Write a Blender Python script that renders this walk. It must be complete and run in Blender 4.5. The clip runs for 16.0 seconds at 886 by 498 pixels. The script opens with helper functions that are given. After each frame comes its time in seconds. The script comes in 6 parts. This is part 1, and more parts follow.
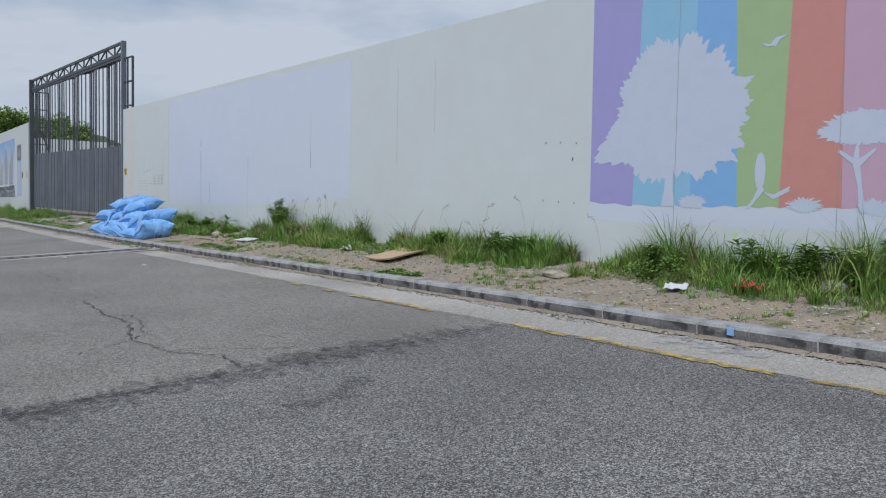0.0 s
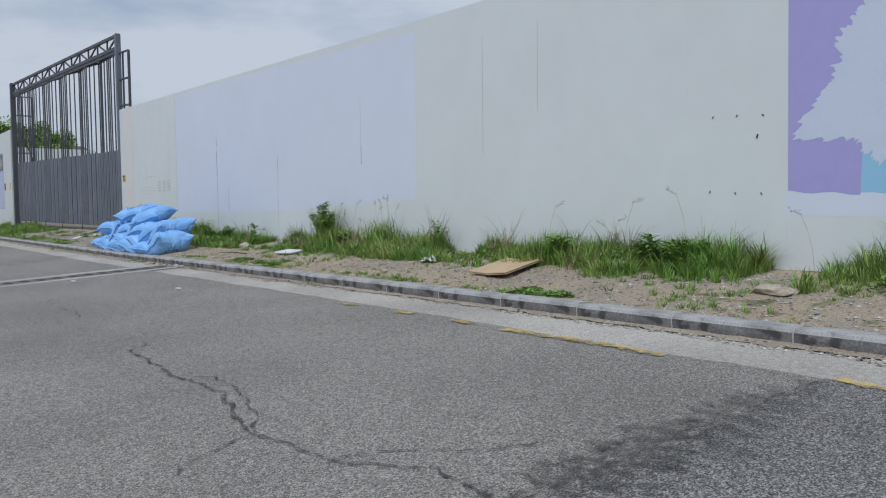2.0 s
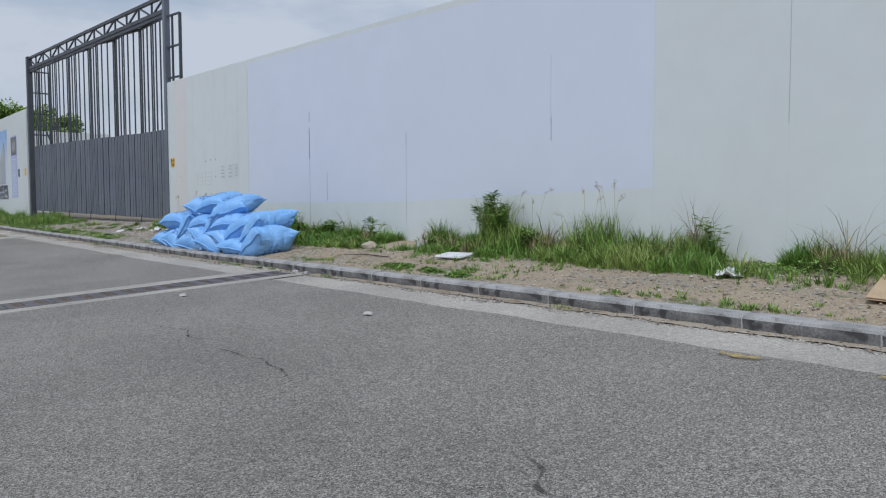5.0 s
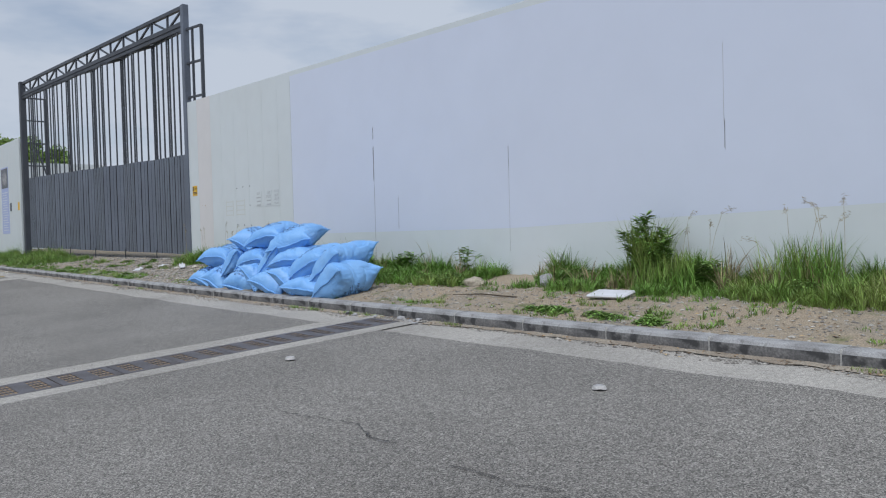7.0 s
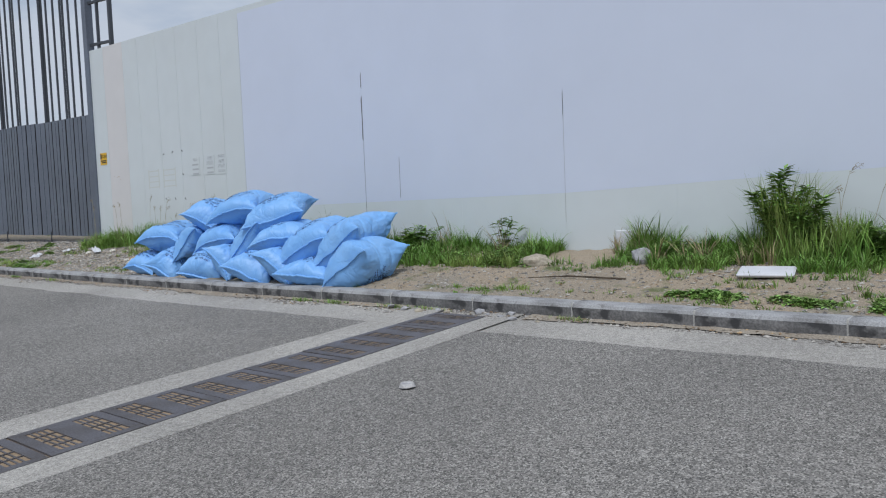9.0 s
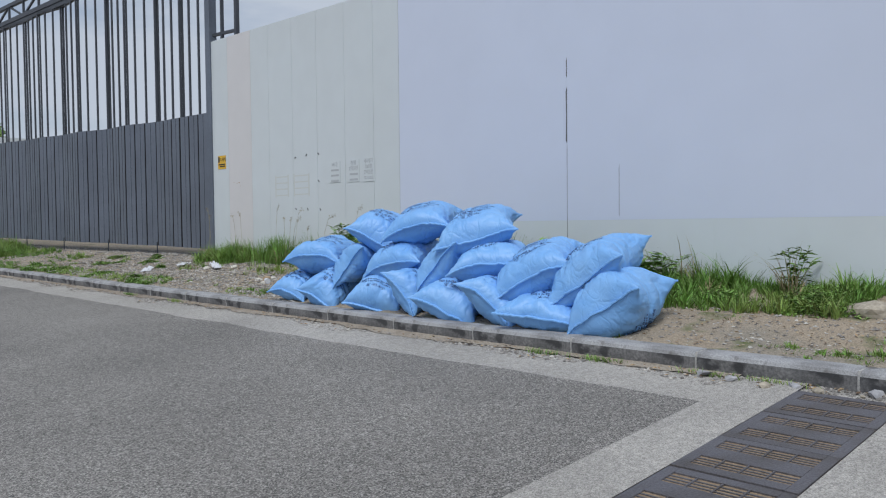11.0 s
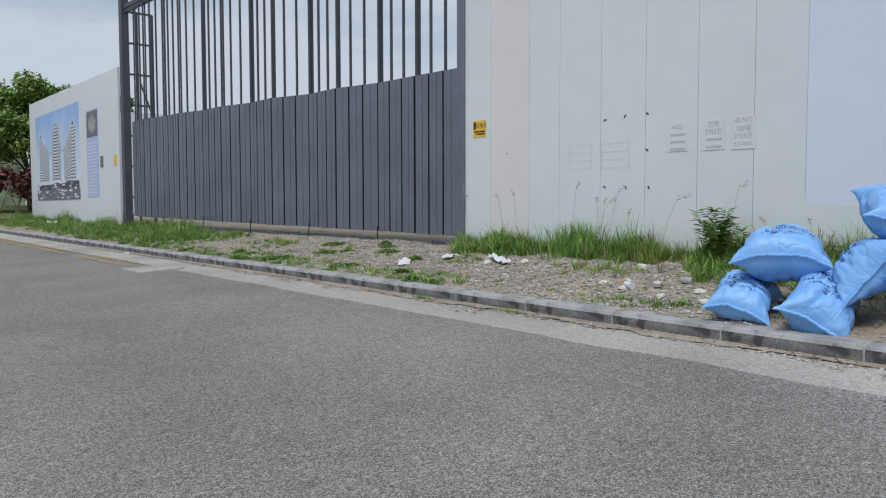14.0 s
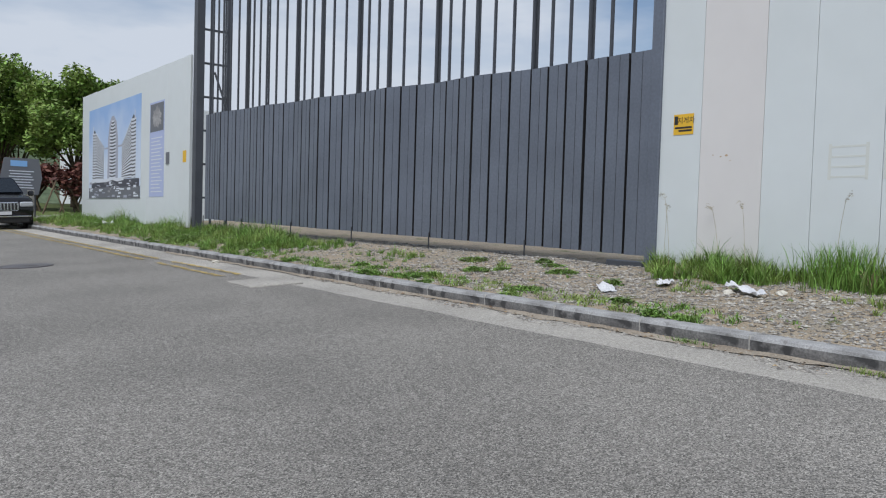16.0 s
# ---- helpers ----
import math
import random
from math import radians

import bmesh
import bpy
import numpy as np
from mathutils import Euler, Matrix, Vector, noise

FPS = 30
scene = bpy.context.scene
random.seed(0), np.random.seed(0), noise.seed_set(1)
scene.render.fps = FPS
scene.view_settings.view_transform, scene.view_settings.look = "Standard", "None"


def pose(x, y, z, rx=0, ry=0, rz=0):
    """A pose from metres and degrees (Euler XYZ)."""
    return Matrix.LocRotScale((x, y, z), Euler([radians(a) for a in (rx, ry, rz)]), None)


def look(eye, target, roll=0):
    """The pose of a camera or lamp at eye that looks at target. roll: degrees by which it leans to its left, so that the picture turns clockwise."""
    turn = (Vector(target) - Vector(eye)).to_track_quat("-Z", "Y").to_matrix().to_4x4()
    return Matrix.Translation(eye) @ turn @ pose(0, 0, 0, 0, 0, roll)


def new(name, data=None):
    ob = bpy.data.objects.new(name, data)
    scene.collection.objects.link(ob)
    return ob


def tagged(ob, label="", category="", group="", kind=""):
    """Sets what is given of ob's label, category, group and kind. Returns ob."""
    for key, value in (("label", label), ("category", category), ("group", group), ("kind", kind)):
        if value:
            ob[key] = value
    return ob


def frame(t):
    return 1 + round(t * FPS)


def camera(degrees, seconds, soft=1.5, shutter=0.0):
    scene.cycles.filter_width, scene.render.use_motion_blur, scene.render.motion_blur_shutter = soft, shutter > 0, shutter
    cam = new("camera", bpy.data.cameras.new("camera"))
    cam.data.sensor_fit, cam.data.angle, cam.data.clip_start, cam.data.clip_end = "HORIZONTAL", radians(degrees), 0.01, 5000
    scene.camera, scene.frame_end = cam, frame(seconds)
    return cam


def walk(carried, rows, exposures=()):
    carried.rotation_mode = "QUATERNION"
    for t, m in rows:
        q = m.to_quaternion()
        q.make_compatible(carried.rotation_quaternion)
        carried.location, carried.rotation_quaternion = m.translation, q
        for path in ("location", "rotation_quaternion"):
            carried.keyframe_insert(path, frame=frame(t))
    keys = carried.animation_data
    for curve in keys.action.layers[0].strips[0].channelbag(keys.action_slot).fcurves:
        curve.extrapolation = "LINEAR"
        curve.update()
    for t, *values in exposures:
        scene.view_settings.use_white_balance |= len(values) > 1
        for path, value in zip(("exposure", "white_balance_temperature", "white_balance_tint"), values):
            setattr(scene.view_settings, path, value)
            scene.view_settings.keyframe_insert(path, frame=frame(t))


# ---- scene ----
cam = camera(59.8, 16.0, soft=1.15)
PATH = [
    (0, (0.746, 0.841, 1.107), (1.955, 2.431, 1.005), 1.1),
    (0.5, (0.837, 1.611, 1.087), (2.09, 3.167, 1.001), 0.3),
    (1, (0.916, 2.385, 1.108), (2.199, 3.916, 1.012), -0.5),
    (1.5, (0.905, 3.105, 1.086), (2.183, 4.64, 0.988), -0.8),
    (2, (0.911, 3.861, 1.097), (2.154, 5.424, 0.997), -0.7),
    (2.5, (0.83, 4.576, 1.127), (2.023, 6.179, 1.032), 0.1),
    (3, (0.802, 5.363, 1.096), (1.975, 6.98, 0.991), 0.7),
    (3.5, (0.698, 6.119, 1.091), (1.881, 7.727, 0.973), 0.8),
    (4, (0.666, 6.889, 1.082), (1.891, 8.467, 0.97), 0.5),
    (4.2, (0.657, 7.209, 1.058), (1.892, 8.778, 0.945), 0.4),
    (6.3, (0.581, 10.232, 1.157), (1.871, 11.756, 1.051), -0.9),
    (6.5, (0.564, 10.525, 1.127), (1.857, 12.049, 1.042), -1.1),
    (7, (0.57, 11.229, 1.138), (1.872, 12.746, 1.087), -1.5),
    (7.5, (0.587, 11.974, 1.149), (1.9, 13.481, 1.089), -1.8),
    (8, (0.538, 12.683, 1.145), (1.887, 14.156, 1.066), -2.3),
    (8.2, (0.569, 13.015, 1.101), (1.957, 14.452, 1.005), -2.6),
    (10.3, (1.116, 16.021, 1.069), (2.73, 17.198, 0.981), -0.8),
    (10.5, (1.184, 16.286, 1.109), (2.728, 17.554, 1.018), -0.8),
    (11, (1.224, 17.021, 1.112), (2.646, 18.426, 1.044), -0.6),
    (11.5, (1.212, 17.697, 1.136), (2.546, 19.185, 1.065), -0.7),
    (12, (1.157, 18.414, 1.13), (2.434, 19.951, 1.037), -0.6),
    (12.5, (1.04, 19.108, 1.138), (2.302, 20.655, 1.019), -0.8),
    (13, (0.905, 19.788, 1.134), (2.164, 21.335, 0.986), -1.5),
    (13.5, (0.808, 20.525, 1.125), (2.071, 22.066, 0.95), -1.8),
    (14, (0.817, 21.3, 1.126), (2.081, 22.846, 1.015), -0.1),
    (14.5, (0.755, 22.005, 1.134), (2.01, 23.559, 1.037), 0.9),
    (15, (0.738, 22.753, 1.087), (1.994, 24.308, 1.014), 2.1),
    (15.5, (0.659, 23.487, 1.092), (1.89, 25.062, 1.021), 2.3),
    (16, (0.593, 24.227, 1.067), (1.819, 25.805, 0.986), 1.7),
]
EXPOSURES = [(0, -0.06, 6200, 10), (8, -0.05, 6200, 10), (11, -0.12, 6200, 10), (13, -0.06, 6200, 10), (14.5, 0.05, 6350, 10), (16, 0.11, 6350, 10)]
walk(cam, [(t, look(eye, target, roll)) for t, eye, target, roll in PATH], EXPOSURES)


# ---- world, sun ----
world = bpy.data.worlds.new("sky")
scene.world = world
world.use_nodes = True
wn, wl = world.node_tree.nodes, world.node_tree.links
wn.clear()
SUN_EL, SUN_AZ = radians(58), radians(238)
sky = wn.new("ShaderNodeTexSky")
sky.sky_type, sky.sun_disc, sky.sun_elevation, sky.sun_rotation = "NISHITA", False, SUN_EL, SUN_AZ
sky.air_density, sky.dust_density, sky.ozone_density = 1.0, 2.0, 1.5
coord = wn.new("ShaderNodeTexCoord")
stretch = wn.new("ShaderNodeMapping")
stretch.inputs["Scale"].default_value = (1.0, 1.0, 3.2)
cloud = wn.new("ShaderNodeTexNoise")
cloud.inputs["Scale"].default_value, cloud.inputs["Detail"].default_value, cloud.inputs["Roughness"].default_value = 1.7, 6.0, 0.55
ramp = wn.new("ShaderNodeValToRGB")
ramp.color_ramp.elements[0].position, ramp.color_ramp.elements[0].color = 0.38, (0.05, 0.05, 0.05, 1)
ramp.color_ramp.elements[1].position, ramp.color_ramp.elements[1].color = 0.58, (1, 1, 1, 1)
mix = wn.new("ShaderNodeMix")
mix.data_type = "RGBA"
mix.inputs["B"].default_value = (5.3, 5.75, 6.45, 1)
back = wn.new("ShaderNodeBackground")
back.inputs["Strength"].default_value = 0.105
out = wn.new("ShaderNodeOutputWorld")
wl.new(coord.outputs["Generated"], stretch.inputs["Vector"])
wl.new(stretch.outputs["Vector"], cloud.inputs["Vector"])
wl.new(cloud.outputs["Fac"], ramp.inputs["Fac"])
wl.new(ramp.outputs["Color"], mix.inputs["Factor"])
wl.new(sky.outputs["Color"], mix.inputs["A"])
wl.new(mix.outputs["Result"], back.inputs["Color"])
wl.new(back.outputs["Background"], out.inputs["Surface"])

sun = new("sun", bpy.data.lights.new("sun", "SUN"))
sun.data.energy, sun.data.angle, sun.data.color = 2.22, radians(26), (1.0, 0.98, 0.95)
sun.matrix_world = look((0, 0, 30), (0 - math.sin(SUN_AZ) * 10, 0 - math.cos(SUN_AZ) * 10, 30 - 10 * math.tan(SUN_EL)))


# ---- materials ----
def material(name, base, rough=0.7, metal=0.0, vary=0.12, scale=6.0, fine=60.0, bump=0.15, second=None, spots=None, per=None, depth=0.01, bright=0.0):
    """Two scales of variation over a base colour, with relief. second: colour of large patches; spots: (colour, scale, threshold); per: 'object' or 'island' variation."""
    m = bpy.data.materials.new(name)
    m.use_nodes = True
    n, l = m.node_tree.nodes, m.node_tree.links
    b = n["Principled BSDF"]
    b.inputs["Roughness"].default_value, b.inputs["Metallic"].default_value = rough, metal
    tc = n.new("ShaderNodeTexCoord")
    big = n.new("ShaderNodeTexNoise")
    big.inputs["Scale"].default_value, big.inputs["Detail"].default_value = scale, 5
    small = n.new("ShaderNodeTexNoise")
    small.inputs["Scale"].default_value, small.inputs["Detail"].default_value = fine, 3
    for t in (big, small):
        l.new(tc.outputs["Object"], t.inputs["Vector"])
    col = n.new("ShaderNodeMix")
    col.data_type = "RGBA"
    col.inputs["A"].default_value = (*base, 1)
    col.inputs["B"].default_value = (*(second or [c * (1 - 2 * vary) for c in base]), 1)
    r = n.new("ShaderNodeMapRange")
    r.inputs["From Min"].default_value, r.inputs["From Max"].default_value = 0.42, 0.66
    l.new(big.outputs["Fac"], r.inputs["Value"])
    l.new(r.outputs["Result"], col.inputs["Factor"])
    last = col.outputs["Result"]
    hsv = n.new("ShaderNodeHueSaturation")
    v = n.new("ShaderNodeMapRange")
    v.inputs["From Min"].default_value, v.inputs["From Max"].default_value = 0.25, 0.75
    v.inputs["To Min"].default_value, v.inputs["To Max"].default_value = 1 - 1.6 * vary, 1 + 1.6 * vary
    l.new(small.outputs["Fac"], v.inputs["Value"])
    l.new(last, hsv.inputs["Color"])
    l.new(v.outputs["Result"], hsv.inputs["Value"])
    last = hsv.outputs["Color"]
    if per:
        if per == "object":
            rnd = n.new("ShaderNodeObjectInfo").outputs["Random"]
        else:
            rnd = n.new("ShaderNodeNewGeometry").outputs["Random Per Island"]
        h2 = n.new("ShaderNodeHueSaturation")
        pr = n.new("ShaderNodeMapRange")
        pr.inputs["To Min"].default_value, pr.inputs["To Max"].default_value = 0.48, 1.45
        hr = n.new("ShaderNodeMapRange")
        hr.inputs["To Min"].default_value, hr.inputs["To Max"].default_value = 0.485, 0.515
        l.new(rnd, pr.inputs["Value"])
        l.new(rnd, hr.inputs["Value"])
        l.new(last, h2.inputs["Color"])
        l.new(pr.outputs["Result"], h2.inputs["Value"])
        l.new(hr.outputs["Result"], h2.inputs["Hue"])
        last = h2.outputs["Color"]
    if spots:
        c, sc, th = spots
        sp = n.new("ShaderNodeTexNoise")
        sp.inputs["Scale"].default_value, sp.inputs["Detail"].default_value = sc, 6
        l.new(tc.outputs["Object"], sp.inputs["Vector"])
        sr = n.new("ShaderNodeMapRange")
        sr.inputs["From Min"].default_value, sr.inputs["From Max"].default_value = th, th + 0.1
        l.new(sp.outputs["Fac"], sr.inputs["Value"])
        sm = n.new("ShaderNodeMix")
        sm.data_type = "RGBA"
        sm.inputs["B"].default_value = (*c, 1)
        l.new(last, sm.inputs["A"])
        l.new(sr.outputs["Result"], sm.inputs["Factor"])
        last = sm.outputs["Result"]
    l.new(last, b.inputs["Base Color"])
    if bump:
        bp = n.new("ShaderNodeBump")
        bp.inputs["Strength"].default_value, bp.inputs["Distance"].default_value = bump, depth
        l.new(small.outputs["Fac"], bp.inputs["Height"])
        l.new(bp.outputs["Normal"], b.inputs["Normal"])
    return m


def asphalt(name, dark, light, grain, stain, low=0.34, high=1.6):
    """Aged asphalt: stones of many greys in a dark binder, large worn patches."""
    m = bpy.data.materials.new(name)
    m.use_nodes = True
    n, l = m.node_tree.nodes, m.node_tree.links
    b = n["Principled BSDF"]
    b.inputs["Roughness"].default_value = 0.9
    tc = n.new("ShaderNodeTexCoord")
    vor = n.new("ShaderNodeTexVoronoi")
    vor.inputs["Scale"].default_value = grain
    l.new(tc.outputs["Object"], vor.inputs["Vector"])
    stone = n.new("ShaderNodeValToRGB")
    e = stone.color_ramp.elements
    e[0].position, e[0].color = 0.0, (*[c * low for c in dark], 1)
    e[1].position, e[1].color = 1.0, (*[min(1, c * high) for c in light], 1)
    mid = e.new(0.45)
    mid.color = (*dark, 1)
    mid2 = e.new(0.75)
    mid2.color = (*light, 1)
    sep = n.new("ShaderNodeSeparateColor")
    l.new(vor.outputs["Color"], sep.inputs["Color"])
    l.new(sep.outputs["Red"], stone.inputs["Fac"])
    big = n.new("ShaderNodeTexNoise")
    big.inputs["Scale"].default_value, big.inputs["Detail"].default_value = 0.55, 7
    l.new(tc.outputs["Object"], big.inputs["Vector"])
    mr = n.new("ShaderNodeMapRange")
    mr.inputs["From Min"].default_value, mr.inputs["From Max"].default_value = 0.3, 0.7
    mr.inputs["To Min"].default_value, mr.inputs["To Max"].default_value = 1 - stain, 1 + stain
    l.new(big.outputs["Fac"], mr.inputs["Value"])
    fine = n.new("ShaderNodeTexNoise")
    fine.inputs["Scale"].default_value, fine.inputs["Detail"].default_value = 28, 8
    l.new(tc.outputs["Object"], fine.inputs["Vector"])
    fr = n.new("ShaderNodeMapRange")
    fr.inputs["From Min"].default_value, fr.inputs["From Max"].default_value = 0.3, 0.7
    fr.inputs["To Min"].default_value, fr.inputs["To Max"].default_value = 0.84, 1.16
    l.new(fine.outputs["Fac"], fr.inputs["Value"])
    both = n.new("ShaderNodeMath")
    both.operation = "MULTIPLY"
    l.new(fr.outputs["Result"], both.inputs[0])
    l.new(mr.outputs["Result"], both.inputs[1])
    hsv = n.new("ShaderNodeHueSaturation")
    l.new(stone.outputs["Color"], hsv.inputs["Color"])
    l.new(both.outputs["Value"], hsv.inputs["Value"])
    l.new(hsv.outputs["Color"], b.inputs["Base Color"])
    bp = n.new("ShaderNodeBump")
    bp.inputs["Strength"].default_value, bp.inputs["Distance"].default_value = 0.6, 0.006
    l.new(vor.outputs["Distance"], bp.inputs["Height"])
    l.new(bp.outputs["Normal"], b.inputs["Normal"])
    return m


def printed_sky(name, low, high, z0, z1):
    """A printed sky that pales towards the skyline, with soft clouds."""
    m = bpy.data.materials.new(name)
    m.use_nodes = True
    n, l = m.node_tree.nodes, m.node_tree.links
    b = n["Principled BSDF"]
    b.inputs["Roughness"].default_value = 0.5
    tc = n.new("ShaderNodeTexCoord")
    sep = n.new("ShaderNodeSeparateXYZ")
    l.new(tc.outputs["Object"], sep.inputs["Vector"])
    cloud = n.new("ShaderNodeTexNoise")
    cloud.inputs["Scale"].default_value, cloud.inputs["Detail"].default_value = 0.9, 4
    l.new(tc.outputs["Object"], cloud.inputs["Vector"])
    add = n.new("ShaderNodeMath")
    add.operation = "MULTIPLY_ADD"
    add.inputs[1].default_value = 2.4
    l.new(cloud.outputs["Fac"], add.inputs[0])
    l.new(sep.outputs["Z"], add.inputs[2])
    r = n.new("ShaderNodeMapRange")
    r.inputs["From Min"].default_value, r.inputs["From Max"].default_value = z0 + 1.2, z1 + 1.2
    l.new(add.outputs["Value"], r.inputs["Value"])
    mix = n.new("ShaderNodeMix")
    mix.data_type = "RGBA"
    mix.inputs["A"].default_value, mix.inputs["B"].default_value = (*low, 1), (*high, 1)
    l.new(r.outputs["Result"], mix.inputs["Factor"])
    l.new(mix.outputs["Result"], b.inputs["Base Color"])
    return m


def plain(name, base, rough=0.6, metal=0.0):
    return material(name, base, rough, metal, vary=0.015, bump=0.03)


def stain_material(name, colour, scale, low, high):
    """A worn stain: dark patches with clear gaps between."""
    m = material(name, colour, 0.9, vary=0.25, fine=90, bump=0.2)
    n, l = m.node_tree.nodes, m.node_tree.links
    tc = n.new("ShaderNodeTexCoord")
    t = n.new("ShaderNodeTexNoise")
    t.inputs["Scale"].default_value, t.inputs["Detail"].default_value, t.inputs["Roughness"].default_value = scale, 9, 0.75
    r = n.new("ShaderNodeMapRange")
    r.inputs["From Min"].default_value, r.inputs["From Max"].default_value = low, high
    l.new(tc.outputs["Object"], t.inputs["Vector"])
    l.new(t.outputs["Fac"], r.inputs["Value"])
    l.new(r.outputs["Result"], n["Principled BSDF"].inputs["Alpha"])
    return m


def creased_cloth(name, base, pale):
    """Woven plastic cloth: fine weave, sharp creases at three sizes, slightly soiled; no two pieces creased alike."""
    m = bpy.data.materials.new(name)
    m.use_nodes = True
    n, l = m.node_tree.nodes, m.node_tree.links
    b = n["Principled BSDF"]
    b.inputs["Roughness"].default_value = 0.46
    tc, info = n.new("ShaderNodeTexCoord"), n.new("ShaderNodeObjectInfo")
    shift = n.new("ShaderNodeVectorMath")
    shift.operation = "MULTIPLY_ADD"
    comb = n.new("ShaderNodeCombineXYZ")
    for k in range(3):
        l.new(info.outputs["Random"], comb.inputs[k])
    shift.inputs[1].default_value = (37, 53, 71)
    l.new(comb.outputs["Vector"], shift.inputs[0])
    l.new(tc.outputs["Object"], shift.inputs[2])
    total = None
    for scale, sx, sy, wide, depth in ((2.6, 1.0, 1.5, 0.05, 1.0), (4.5, 0.4, 1.7, 0.06, 0.7), (11.0, 0.8, 1.2, 0.12, 0.3)):
        mp = n.new("ShaderNodeMapping")
        mp.inputs["Scale"].default_value = (sx, sy, 1)
        mp.inputs["Rotation"].default_value = (0, 0, 0.25 * scale)
        nz = n.new("ShaderNodeTexNoise")
        nz.inputs["Scale"].default_value, nz.inputs["Detail"].default_value, nz.inputs["Distortion"].default_value = scale, 2.0, 0.5
        l.new(shift.outputs["Vector"], mp.inputs["Vector"])
        l.new(mp.outputs["Vector"], nz.inputs["Vector"])
        away = n.new("ShaderNodeMath")
        away.operation = "SUBTRACT"
        away.inputs[1].default_value = 0.5
        l.new(nz.outputs["Fac"], away.inputs[0])
        size = n.new("ShaderNodeMath")
        size.operation = "ABSOLUTE"
        l.new(away.outputs["Value"], size.inputs[0])
        r = n.new("ShaderNodeMapRange")
        r.inputs["From Max"].default_value, r.inputs["To Max"].default_value = wide, depth
        r.interpolation_type = "SMOOTHSTEP"
        l.new(size.outputs["Value"], r.inputs["Value"])
        if total is None:
            total = r.outputs["Result"]
        else:
            add = n.new("ShaderNodeMath")
            l.new(total, add.inputs[0])
            l.new(r.outputs["Result"], add.inputs[1])
            total = add.outputs["Value"]
    bp = n.new("ShaderNodeBump")
    bp.inputs["Strength"].default_value, bp.inputs["Distance"].default_value = 0.28, 0.010
    l.new(total, bp.inputs["Height"])
    weave = n.new("ShaderNodeTexNoise")
    weave.inputs["Scale"].default_value = 220
    l.new(tc.outputs["Object"], weave.inputs["Vector"])
    bw = n.new("ShaderNodeBump")
    bw.inputs["Strength"].default_value, bw.inputs["Distance"].default_value = 0.3, 0.003
    l.new(weave.outputs["Fac"], bw.inputs["Height"])
    l.new(bp.outputs["Normal"], bw.inputs["Normal"])
    l.new(bw.outputs["Normal"], b.inputs["Normal"])
    tone = n.new("ShaderNodeTexNoise")
    tone.inputs["Scale"].default_value, tone.inputs["Detail"].default_value = 4.5, 5
    l.new(shift.outputs["Vector"], tone.inputs["Vector"])
    tr = n.new("ShaderNodeMapRange")
    tr.inputs["From Min"].default_value, tr.inputs["From Max"].default_value = 0.35, 0.7
    l.new(tone.outputs["Fac"], tr.inputs["Value"])
    mix = n.new("ShaderNodeMix")
    mix.data_type = "RGBA"
    mix.inputs["A"].default_value, mix.inputs["B"].default_value = (*base, 1), (*pale, 1)
    l.new(tr.outputs["Result"], mix.inputs["Factor"])
    l.new(mix.outputs["Result"], b.inputs["Base Color"])
    return m


